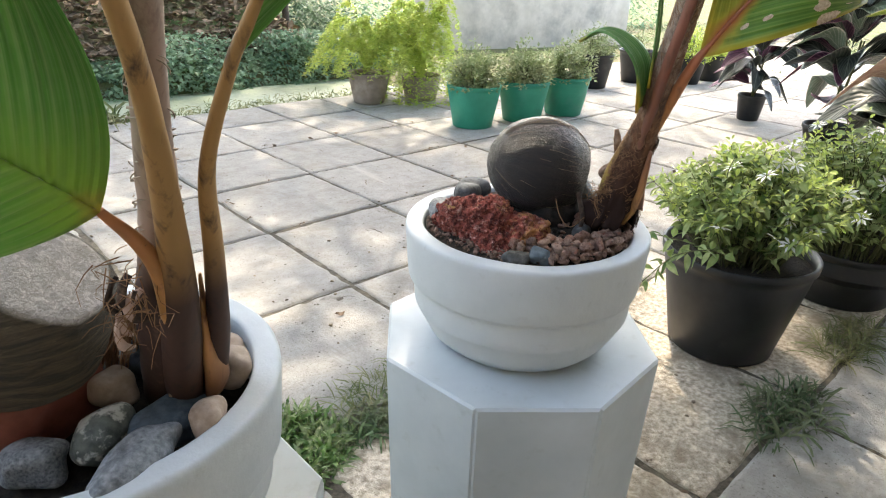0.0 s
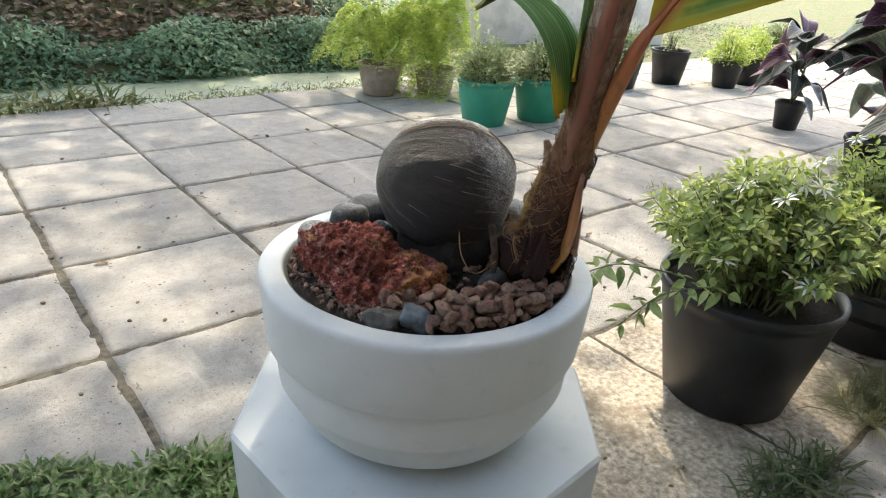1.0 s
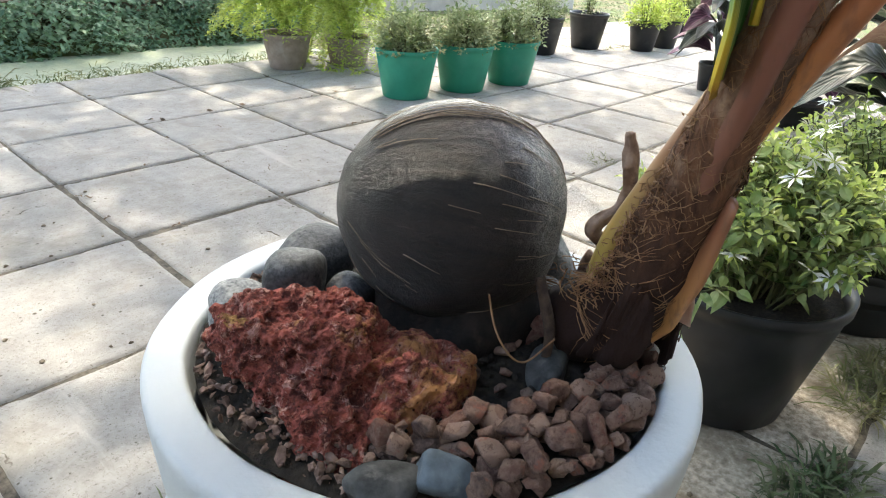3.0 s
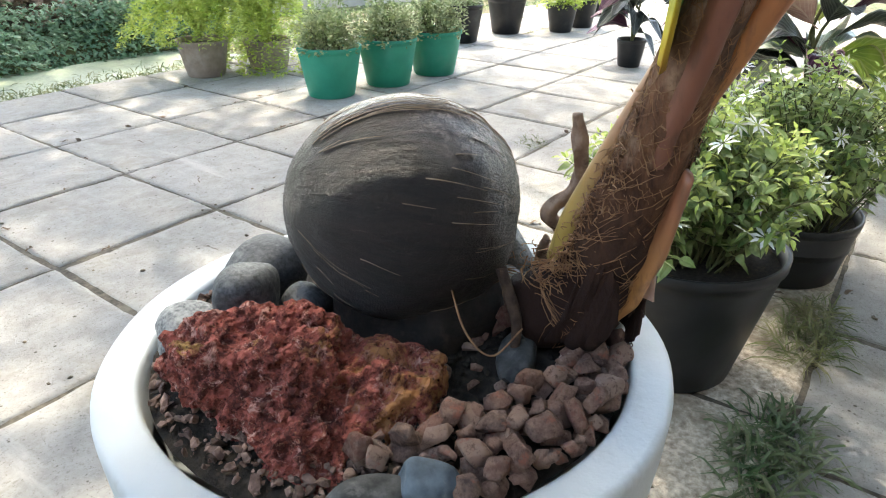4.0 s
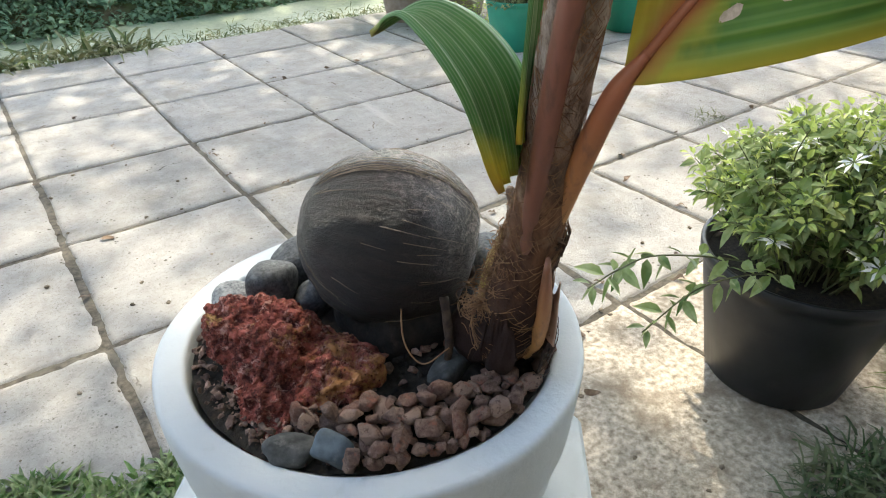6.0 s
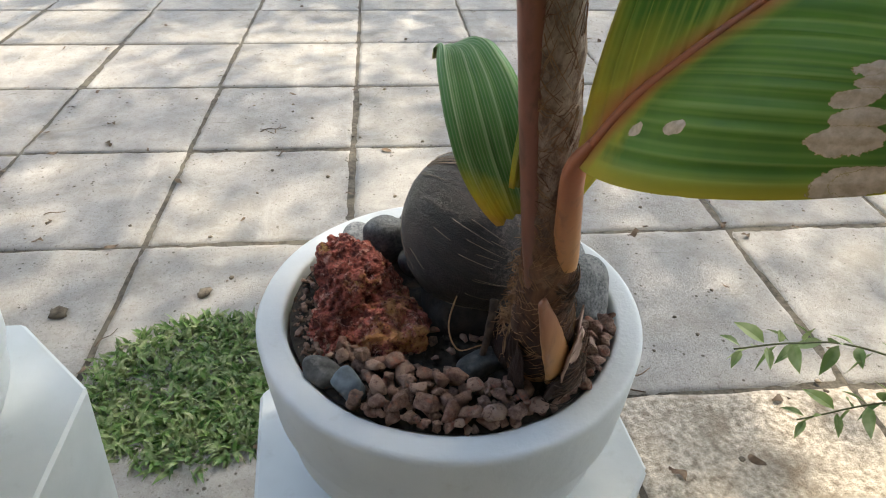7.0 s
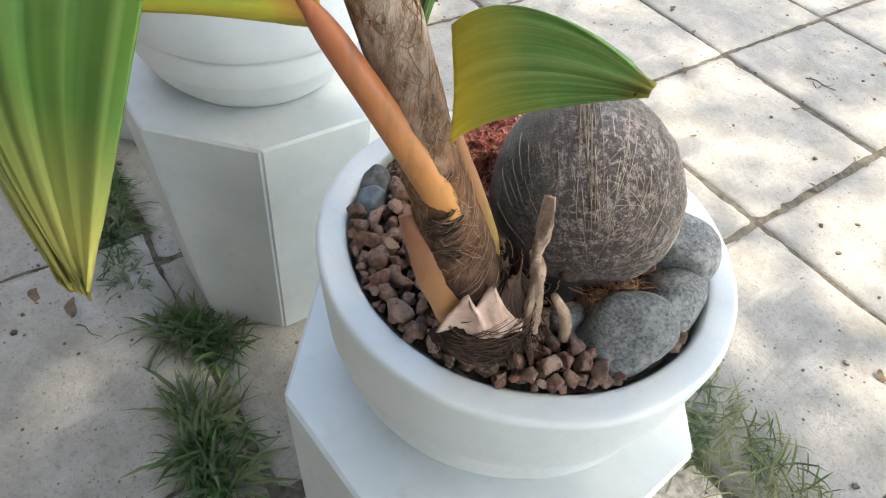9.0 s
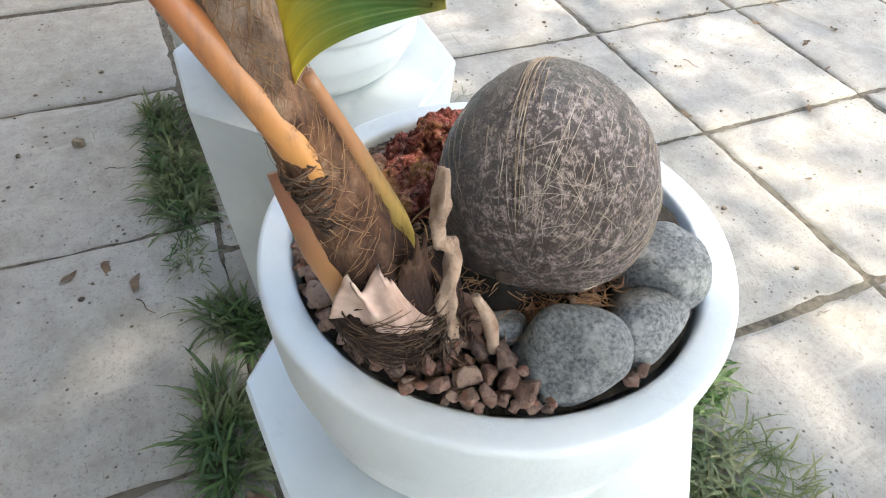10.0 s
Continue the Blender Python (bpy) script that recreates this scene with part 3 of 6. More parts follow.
def crumbs(n, seed, a0, a1, q0, q1, big):
    """Broken bark and grit lying on the soil of the planter."""
    g = random.Random(seed)
    bm = bmesh.new()
    for _ in range(n):
        a, q = radians(g.uniform(a0, a1)), math.sqrt(g.uniform(q0 * q0, q1 * q1))
        r = big * g.uniform(0.3, 1.0) ** 2
        x, y = POT_A[0] + q * math.cos(a), POT_A[1] + q * math.sin(a)
        m = pose(x, y, 0.683 + 0.010 * (1 - (q / 0.158) ** 2), g.uniform(-50, 50), g.uniform(-50, 50), g.uniform(0, 360))
        got = bmesh.ops.create_icosphere(bm, subdivisions=1, radius=1, matrix=m @ Matrix.Diagonal((r * g.uniform(0.9, 2.2), r, r * 0.6, 1)))
        for v in got["verts"]:
            v.co += Vector((g.uniform(-1, 1), g.uniform(-1, 1), g.uniform(-1, 1))) * r * 0.35
    return bm


tagged(part("bark_chips", crumbs(1200, 61, 95, 240, 0.085, 0.156, 0.0034), M_CRUMBLE, smooth=False), "reddish-brown crumbs of bark and grit on the soil", "bark chips", kind="stuff")
tagged(part("soil_crumbs", crumbs(700, 62, -150, 60, 0.05, 0.156, 0.0030), M_SOIL, smooth=False), "dark crumbs of soil between the pebbles", "soil", kind="stuff")

# ---- coconut palm ----
def husk_material(name, dark, light, hair, worn, lean_to=(0.62, 0.62, 0.48), edge=(0.008, 0.062), gloss=0.36):
    """Husk with long dark grain from end to end; the side towards lean_to is painted in paler mottled fibre, on the
    dark nut for the light that falls there.
    """
    m, t, b = shader(name, gloss, 0, 0.5)
    if gloss < 0.5:
        b.inputs["Coat Weight"].default_value, b.inputs["Coat Roughness"].default_value = 0.22, 0.38
    w = place(t, True)
    flat = t.nodes.new("ShaderNodeVectorMath")
    flat.operation = "MULTIPLY"
    flat.inputs[1].default_value = (0.0, 1.0, 1.0)
    t.links.new(w, flat.inputs[0])
    unit = t.nodes.new("ShaderNodeVectorMath")
    unit.operation = "NORMALIZE"
    t.links.new(flat.outputs["Vector"], unit.inputs[0])
    along = t.nodes.new("ShaderNodeVectorMath")
    along.operation = "MULTIPLY"
    along.inputs[1].default_value = (0.16, 0.0, 0.0)
    t.links.new(w, along.inputs[0])
    both = t.nodes.new("ShaderNodeVectorMath")
    both.operation = "MULTIPLY_ADD"
    both.inputs[1].default_value = (0.075, 0.075, 0.075)
    t.links.new(unit.outputs["Vector"], both.inputs[0])
    t.links.new(along.outputs["Vector"], both.inputs[2])
    lines = both.outputs["Vector"]
    long = grain(t, lines, 130, 5.0, 0.7, 0.4)
    fine = grain(t, lines, 420, 4.0, 0.7, 0.3)
    blot = grain(t, w, 150, 6.0, 0.8, 0.8)
    felt = grain(t, w, 380, 5.0, 0.75, 1.2, (0.6, 1.0, 1.0))
    lean = t.nodes.new("ShaderNodeVectorMath")
    lean.operation = "DOT_PRODUCT"
    lean.inputs[1].default_value = lean_to
    t.links.new(w, lean.inputs[0])
    end = t.nodes.new("ShaderNodeMath")
    end.operation = "MULTIPLY_ADD"
    end.inputs[1].default_value = 0.040 if gloss < 0.5 else 0.004
    t.links.new(long, end.inputs[0])
    t.links.new(lean.outputs["Value"], end.inputs[2])
    col = mixed(t, ramp(t, long, 0.40, 0.70), dark, light)
    col = mixed(t, ramp(t, fine, 0.62, 0.78), col, hair)
    deep = mixed(t, 0.02 if gloss < 0.5 else 0.5, light, worn)
    pale = mixed(t, ramp(t, blot, 0.47, 0.60), deep, worn)
    pale = mixed(t, ramp(t, felt, *((0.49, 0.58) if gloss < 0.5 else (0.58, 0.70))), pale, light)
    pale = mixed(t, ramp(t, fine, 0.60, 0.70), pale, worn)
    col = mixed(t, ramp(t, end.outputs[0], *edge), col, pale)
    t.links.new(col, b.inputs["Base Color"])
    add = t.nodes.new("ShaderNodeMath")
    t.links.new(long, add.inputs[0])
    t.links.new(felt, add.inputs[1])
    add2 = t.nodes.new("ShaderNodeMath")
    t.links.new(add.outputs[0], add2.inputs[0])
    t.links.new(blot, add2.inputs[1])
    relief(t, b, add2.outputs[0], 1.0, 0.0026)
    t.links.new(b.inputs["Normal"].links[0].from_socket, b.inputs["Coat Normal"])
    return m


# dark nut: its lit upper side and shaded front are put into the colour
M_HUSK = husk_material("dark_husk", (0.004, 0.003, 0.0026), (0.029, 0.018, 0.0145), (0.10, 0.073, 0.060), (0.42, 0.33, 0.305))
FACET = (Vector((0.385, -0.50, 0.77)).normalized(), 0.059)      # the torn flat of the tan husk
M_HUSK_TAN = husk_material("tan_husk", (0.035, 0.026, 0.014), (0.15, 0.110, 0.058), (0.24, 0.18, 0.10), (0.66, 0.58, 0.50), FACET[0], (FACET[1] - 0.002, FACET[1] + 0.001), 0.7)
M_FIBRE = surface("pale_fibre", (0.22, 0.16, 0.11), (0.42, 0.34, 0.26), 80, None, rough=0.8, bump=0)
M_FIBRE_PALE = surface("whitish_fibre", (0.36, 0.30, 0.24), (0.60, 0.53, 0.44), 80, None, rough=0.5, bump=0)
M_NET = surface("brown_net_fibre", (0.15, 0.07, 0.038), (0.36, 0.21, 0.11), 80, None, rough=0.85, bump=0)
M_BARK, t_, b_ = shader("fibrous_stem", 0.9, 0, 0.3)
w_ = place(t_)
z_ = t_.nodes.new("ShaderNodeSeparateXYZ")
t_.links.new(w_, z_.inputs[0])
c_ = mixed(t_, ramp(t_, grain(t_, w_, 110, 5.0, 0.65, 0.5, (1, 1, 0.35)), 0.33, 0.66), (0.05, 0.022, 0.014), (0.25, 0.122, 0.066))
c_ = mixed(t_, ramp(t_, grain(t_, w_, 34, 5.0, 0.65), 0.56, 0.72), c_, (0.36, 0.23, 0.15))
# dark brown foot, painted darker still towards the soil for its shade
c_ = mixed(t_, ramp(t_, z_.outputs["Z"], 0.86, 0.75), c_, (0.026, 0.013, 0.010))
pale_ = mixed(t_, ramp(t_, grain(t_, w_, 150, 5.0, 0.7, 0.3, (1, 1, 0.5)), 0.36, 0.62), (0.16, 0.105, 0.075), (0.43, 0.335, 0.265))
c_ = mixed(t_, ramp(t_, z_.outputs["Z"], 0.87, 0.96), c_, pale_)
t_.links.new(c_, b_.inputs["Base Color"])
relief(t_, b_, grain(t_, w_, 230, 6.0, 0.7, 0, (1, 1, 0.35)), 0.9, 0.004)
M_ROOTDARK = surface("dark_root", (0.025, 0.016, 0.012), (0.10, 0.065, 0.045), 90, (0.22, 0.16, 0.12), 45, (0.58, 0.72), rough=0.9, bump=0.8, bump_scale=200, distance=0.003)
# near-black tone that stands in for the shade under the coconut
M_UNDERSHADE = surface("undershade_fill", (0.006, 0.005, 0.004), (0.022, 0.016, 0.012), 90, (0.05, 0.036, 0.026), 40, (0.60, 0.75), rough=0.95, bump=0.8, bump_scale=200, distance=0.003)
M_ROOTPALE = surface("pale_root", (0.20, 0.12, 0.08), (0.44, 0.32, 0.24), 70, (0.09, 0.055, 0.04), 40, (0.60, 0.72), rough=0.9, bump=0.8, bump_scale=200, distance=0.003)
M_PAPER = surface("papery_sheath", (0.36, 0.235, 0.185), (0.62, 0.46, 0.39), 34, (0.24, 0.14, 0.10), 26, (0.60, 0.74), rough=0.85, bump=0.5, bump_scale=140, distance=0.002)


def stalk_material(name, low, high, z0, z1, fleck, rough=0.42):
    """A leaf stalk whose colour changes from its foot to its top."""
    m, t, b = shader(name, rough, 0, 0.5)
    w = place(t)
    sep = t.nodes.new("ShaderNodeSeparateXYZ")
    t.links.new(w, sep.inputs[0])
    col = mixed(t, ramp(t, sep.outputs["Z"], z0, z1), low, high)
    col = mixed(t, ramp(t, grain(t, w, 70, 5.0, 0.65, 0, (1, 1, 0.2)), 0.54, 0.74), col, fleck)
    t.links.new(col, b.inputs["Base Color"])
    relief(t, b, grain(t, w, 160, 4.0, 0.6, 0, (1, 1, 0.2)), 0.25, 0.001)
    return m


M_STALK = stalk_material("orange_brown_stalk", (0.52, 0.25, 0.075), (0.34, 0.11, 0.05), 0.82, 0.95, (0.16, 0.07, 0.04))
M_STALK_RED = stalk_material("red_brown_stalk", (0.16, 0.07, 0.04), (0.24, 0.09, 0.06), 0.78, 0.95, (0.10, 0.05, 0.03))
M_STALK_OLIVE = stalk_material("olive_stalk", (0.38, 0.28, 0.07), (0.29, 0.135, 0.065), 0.765, 0.845, (0.15, 0.09, 0.04))
M_STUB = stalk_material("cut_sheath", (0.50, 0.26, 0.095), (0.27, 0.11, 0.06), 0.73, 0.81, (0.17, 0.09, 0.05))
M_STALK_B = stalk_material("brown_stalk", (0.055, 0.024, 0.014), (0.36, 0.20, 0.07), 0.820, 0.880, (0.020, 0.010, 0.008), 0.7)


def frond_material(name, edge, body, deep, patches, foot_tone=(0.50, 0.38, 0.04), foot_red=(0.38, 0.10, 0.03), rib_red=False, foot_at=(0.62, 0.28), stripes=62.0, glow=0.2):
    """Pleated leaf: u runs from the rib to the tip, v over the pleats."""
    m, t, b = shader(name, 0.5, 0, 0.28)
    uv = t.nodes.new("ShaderNodeUVMap").outputs["UV"]
    sep = t.nodes.new("ShaderNodeSeparateXYZ")
    t.links.new(uv, sep.inputs[0])
    w = place(t)
    g = grain(t, w, 22, 4.0, 0.6)
    col = mixed(t, ramp(t, g, 0.35, 0.7), body, deep)
    wave = t.nodes.new("ShaderNodeMath")
    wave.operation = "SINE"
    mul = node(t, "ShaderNodeMath")
    mul.operation = "MULTIPLY"
    mul.inputs[1].default_value = stripes
    t.links.new(sep.outputs["Y"], mul.inputs[0])
    drift = node(t, "ShaderNodeMath")
    drift.operation = "MULTIPLY_ADD"
    drift.inputs[1].default_value = 9.0
    t.links.new(grain(t, sep.outputs["Y"], 4.0, 2.0), drift.inputs[0])
    t.links.new(mul.outputs[0], drift.inputs[2])
    t.links.new(drift.outputs[0], wave.inputs[0])
    uneven = grain(t, sep.outputs["Y"], 9.0, 3.0)
    lines = node(t, "ShaderNodeMath")
    lines.operation = "MULTIPLY"
    t.links.new(ramp(t, wave.outputs[0], 0.55, 1.30), lines.inputs[0])
    t.links.new(ramp(t, uneven, 0.30, 0.62), lines.inputs[1])
    col = mixed(t, lines.outputs[0], col, edge)
    col = mixed(t, ramp(t, wave.outputs[0], -0.5, -1.8), col, deep)
    thin = t.nodes.new("ShaderNodeMath")
    thin.operation = "SINE"
    mul2 = node(t, "ShaderNodeMath")
    mul2.operation = "MULTIPLY"
    mul2.inputs[1].default_value = 170.0
    t.links.new(sep.outputs["Y"], mul2.inputs[0])
    t.links.new(mul2.outputs[0], thin.inputs[0])
    col = mixed(t, ramp(t, thin.outputs[0], 0.0, 5.0), col, edge)
    foot = node(t, "ShaderNodeMath")
    foot.operation = "ADD"
    slant = node(t, "ShaderNodeMath")
    slant.operation = "MULTIPLY_ADD"
    slant.inputs[1].default_value = 0.30
    t.links.new(sep.outputs["Y"], slant.inputs[0])
    t.links.new(sep.outputs["X"], slant.inputs[2])
    t.links.new(slant.outputs[0], foot.inputs[0])
    sc = node(t, "ShaderNodeMath")
    sc.operation = "MULTIPLY"
    sc.inputs[1].default_value = 0.35
    t.links.new(g, sc.inputs[0])
    t.links.new(sc.outputs[0], foot.inputs[1])
    col = mixed(t, ramp(t, foot.outputs[0], *foot_at), col, foot_tone)
    col = mixed(t, ramp(t, foot.outputs[0], 0.28, 0.16), col, foot_red)
    col = mixed(t, ramp(t, sep.outputs["X"], 0.90, 1.02), col, (0.40, 0.30, 0.07))
    if rib_red:
        col = mixed(t, ramp(t, sep.outputs["Y"], 0.085, 0.0), col, (0.50, 0.42, 0.05))
        near = node(t, "ShaderNodeMath")
        near.operation = "MULTIPLY_ADD"
        near.inputs[1].default_value = 0.10
        t.links.new(g, near.inputs[0])
        t.links.new(sep.outputs["X"], near.inputs[2])
        col = mixed(t, ramp(t, near.outputs[0], 0.15, 0.07), col, (0.36, 0.38, 0.05))
        col = mixed(t, ramp(t, near.outputs[0], 0.125, 0.06), col, (0.42, 0.13, 0.05))
        col = mixed(t, ramp(t, sep.outputs["X"], 0.80, 1.0), col, (0.44, 0.40, 0.10))
    for pu, pv, su, sv in patches:
        mp = t.nodes.new("ShaderNodeMapping")
        mp.inputs["Location"].default_value = (-pu / su, -pv / sv, 0)
        mp.inputs["Scale"].default_value = (1 / su, 1 / sv, 0)
        t.links.new(uv, mp.inputs["Vector"])
        ln = t.nodes.new("ShaderNodeVectorMath")
        ln.operation = "LENGTH"
        t.links.new(mp.outputs["Vector"], ln.inputs[0])
        ad = node(t, "ShaderNodeMath")
        ad.operation = "ADD"
        t.links.new(ln.outputs["Value"], ad.inputs[0])
        t.links.new(grain(t, w, 130, 4.0, 0.7), ad.inputs[1])
        bite = mixed(t, ramp(t, grain(t, w, 300, 4.0), 0.35, 0.65), (0.46, 0.36, 0.25), (0.66, 0.54, 0.41))
        col = mixed(t, ramp(t, ad.outputs[0], 1.38, 1.36), col, (0.36, 0.28, 0.10))
        col = mixed(t, ramp(t, ad.outputs[0], 1.36, 1.33), col, bite)
    t.links.new(col, b.inputs["Base Color"])
    relief(t, b, wave.outputs[0], 0.35, 0.0015)
    tr = t.nodes.new("ShaderNodeBsdfTranslucent")
    t.links.new(col, tr.inputs["Color"])
    mx = t.nodes.new("ShaderNodeMixShader")
    mx.inputs[0].default_value = glow
    t.links.new(b.outputs[0], mx.inputs[1])
    t.links.new(tr.outputs[0], mx.inputs[2])
    t.links.new(mx.outputs[0], t.nodes["Material Output"].inputs["Surface"])
    return m


M_FROND = frond_material("green_frond", (0.50, 0.58, 0.28), (0.20, 0.37, 0.10), (0.11, 0.27, 0.07), (), (0.66, 0.52, 0.06), (0.50, 0.22, 0.05), foot_at=(0.92, 0.34), stripes=27.0)
M_STRAP = frond_material("striped_frond", (0.62, 0.72, 0.46), (0.13, 0.29, 0.08), (0.07, 0.21, 0.055), (), (0.62, 0.50, 0.05), (0.52, 0.30, 0.05), foot_at=(0.46, 0.24), stripes=25.0)
M_FROND_OLD = frond_material("eaten_frond", (0.25, 0.36, 0.09), (0.110, 0.230, 0.028), (0.055, 0.145, 0.024),
                             ((0.475, 0.53, 0.068, 0.063), (0.5, 0.46, 0.057, 0.057), (0.49, 0.38, 0.040, 0.063), (0.535, 0.29, 0.051, 0.057), (0.545, 0.21, 0.063, 0.068), (0.6, 0.05, 0.057, 0.080), (0.64, 0.06, 0.068, 0.068),
                              (0.54, 0.72, 0.051, 0.057), (0.585, 0.66, 0.051, 0.057), (0.625, 0.61, 0.057, 0.068), (0.65, 0.53, 0.051, 0.063), (0.675, 0.46, 0.040, 0.051),
                              (0.765, 0.18, 0.040, 0.012), (0.12, 0.185, 0.022, 0.030), (0.225, 0.21, 0.030, 0.030)), rib_red=True, foot_at=(0.34, 0.20), stripes=75.0)
M_FROND_UPPER = frond_material("lime_frond", (0.42, 0.52, 0.10), (0.12, 0.28, 0.035), (0.06, 0.18, 0.025), (), rib_red=True, foot_at=(0.44, 0.22), stripes=70.0)


M_FROND_FRESH = frond_material("fresh_frond", (0.44, 0.62, 0.26), (0.19, 0.46, 0.10), (0.12, 0.37, 0.07), (), (0.26, 0.44, 0.06), (0.46, 0.34, 0.06))


def lobe(rib, tip, outer, inner, pleats=10, amp=0.0022, along=26, spread=0.006, frill=0.0, mids=None):
    """One half of a young palm leaf: veins run from the rib and meet at the tip."""
    rib = spline(rib, pleats * 2 + 1)
    tip, outer, inner = Vector(tip), Vector(outer), Vector(inner)
    n = pleats * 2
    bow = spline([outer] + mids + [inner], n + 1) if mids else [outer.lerp(inner, i / n) for i in range(n + 1)]
    rows, uv = [], []
    for i in range(n + 1):
        v = i / n
        c = bow[i]
        e = tip + (inner - outer).normalized() * spread * (v - 0.5) + Vector((0, 0, 0.003 * noise.noise((i * 0.9, 1, 2))))
        rows.append([])
        for k in range(along + 1):
            s = k / along
            rows[-1].append((1 - s) ** 2 * rib[i] + 2 * s * (1 - s) * c + s * s * e)
            uv.append((s, v))
    verts, out = [], []
    for i in range(n + 1):
        for k in range(along + 1):
            a, b = rows[min(i + 1, n)][k], rows[max(i - 1, 0)][k]
            c, d = rows[i][min(k + 1, along)], rows[i][max(k - 1, 0)]
            nor = (a - b).cross(c - d)
            nor = nor.normalized() if nor.length > 1e-9 else Vector((0, 0, 1))
            s = k / along
            lift = amp * (1 if i % 2 else -1) * math.sin(math.pi * min(1, s * 0.98 + 0.01)) ** 0.9
            p = rows[i][k] + nor * lift
            if frill and i == 0:
                p = p + (rows[1][k] - rows[0][k]) * frill * max(0, noise.noise((k * 0.6, 4, 4)))
            verts.append(p)
    w = along + 1
    faces = [(i * w + k, i * w + k + 1, (i + 1) * w + k + 1, (i + 1) * w + k) for i in range(n) for k in range(along)]
    return data_mesh("blade", verts, faces, True, uv)


def strap(centre, side, width, pleats=4, along=34, amp=0.0016, point=0.7):
    """A narrow pleated leaf along a curve, broad in its middle and pointed at its tip."""
    line = spline(centre, along + 1)
    side = Vector(side).normalized()
    n = pleats * 2
    verts, uv = [], []
    for i in range(n + 1):
        v = i / n - 0.5
        for k in range(along + 1):
            s = k / along
            d = (line[min(k + 1, along)] - line[max(k - 1, 0)]).normalized()
            sd = (side - d * side.dot(d)).normalized()
            w = width * (0.16 + 0.84 * math.sin(math.pi * min(1.0, 0.06 + s * 0.93) ** point) ** 0.8) * (1 - 0.9 * max(0, s - 0.9) / 0.1)
            up = sd.cross(d)
            verts.append(line[k] + sd * (w * v) + up * (amp * (1 if i % 2 else -1) + w * 0.45 * v * v))
            uv.append((s, v + 0.5))
    w = along + 1
    faces = [(i * w + k, i * w + k + 1, (i + 1) * w + k + 1, (i + 1) * w + k) for i in range(n) for k in range(along)]
    return data_mesh("blade", verts, faces, True, uv)


def thick(ob, d=0.0007):
    m = ob.modifiers.new("thickness", "SOLIDIFY")
    m.thickness = d
    return ob


def hairs(n, seed, make, r=0.0004, seg=3):
    rg = random.Random(seed)
    bm = bmesh.new()
    for _ in range(n):
        pts = make(rg)
        tube(pts, [r * rg.uniform(0.6, 1.4), r * 0.5], seg, bm=bm, caps=False)
    return bm


def nut_point(p, size, seed, ridge):
    """A point of the husk in the direction p: three soft keels from end to end, blunter at the germ end."""
    lon = math.atan2(p.z, p.y)
    fold = abs(((lon - 1.8) / (2 * math.pi / 3)) % 1.0 - 0.5) * 2
    k = 1 + ridge * (2 * fold ** 1.6 - 0.8) * (1 - p.x ** 2) + 0.015 * noise.noise(p * 4 + Vector((seed, 0, 0))) + 0.006 * noise.noise(p * 14)
    k -= 0.07 * max(0, p.x - 0.8) / 0.2 + 0.03 * max(0, p.x) ** 2
    return Vector((p.x * size[0], p.y * size[1], p.z * size[2])) * k


def on_nut(size, lat0, lon0, bend, length, steps=9, lift=0.0003, seed=1, ridge=0.05):
    """A strand that lies on the husk, from end to end of its stretch."""
    pts = []
    for k in range(steps):
        s = k / (steps - 1) - 0.5
        lon, lat = lon0 + bend * s, lat0 + length * s
        p = Vector((math.sin(lat), math.cos(lat) * math.cos(lon), math.cos(lat) * math.sin(lon)))
        pts.append(nut_point(p, size, seed, ridge) * (1 + lift / 0.08))
    return pts


NUT = (0.083, 0.077, 0.0765)


def nut_mesh(size, seed, ridge=0.05):
    bm = bmesh.new()
    bmesh.ops.create_uvsphere(bm, u_segments=96, v_segments=64, radius=1, matrix=Matrix.Rotation(radians(90), 4, "Y"))
    for v in bm.verts:
        v.co = nut_point(v.co.normalized(), size, seed, ridge)
    return bm


palm = thing("coconut_palm", "sprouting coconut with a young palm, dark husk and broad striped leaves", "coconut palm", at=(0.202, -1.071, 0.67))


def under(ob, thing_ob):
    """Parent a part built in world places to its thing."""
    ob.parent = thing_ob
    ob.matrix_parent_inverse = thing_ob.matrix_world.inverted()
    return ob


nut = under(part("nut", nut_mesh(NUT, 1), M_HUSK, None, "dark brown fibrous coconut husk"), palm)
nut.matrix_world = pose(0.202, -1.071, 0.765, 0, 14, -37)
bm = hairs(70, 3, lambda g: on_nut(NUT, g.uniform(-0.9, 0.8), g.uniform(-3.14, 3.14), g.uniform(-0.05, 0.05), g.uniform(0.10, 0.55), 12, g.uniform(0.0001, 0.0005)), 0.00030)
g = random.Random(900)
for k in range(14):
    tube(on_nut(NUT, g.uniform(-0.6, 0.7), 1.8 + g.gauss(0, 0.07), g.uniform(-0.05, 0.05), g.uniform(0.4, 1.2), 18, g.uniform(0.0002, 0.0008)), [0.00035, 0.0002], 4, bm=bm, caps=False)
part("fibre", bm, M_FIBRE, nut, "pale husk strands running end to end")
bm = bmesh.new()
for _ in range(55):
    tube(on_nut(NUT, g.uniform(0.0, 1.0), g.uniform(-0.6, 2.0), g.uniform(-0.09, 0.09), g.uniform(0.08, 0.50), 10, g.uniform(0.0001, 0.0007)), [0.00026, 0.00013], 3, bm=bm, caps=False)
for _ in range(70):
    tube(on_nut(NUT, g.uniform(0.2, 1.15), g.uniform(-0.4, 1.9), g.uniform(-0.5, 0.5), g.uniform(-0.2, 0.3), 9, g.uniform(0.0001, 0.0008)), [0.00017, 0.00010], 3, bm=bm, caps=False)
part("fibre", bm, M_FIBRE_PALE, nut, "whitish scribbled husk fibres")
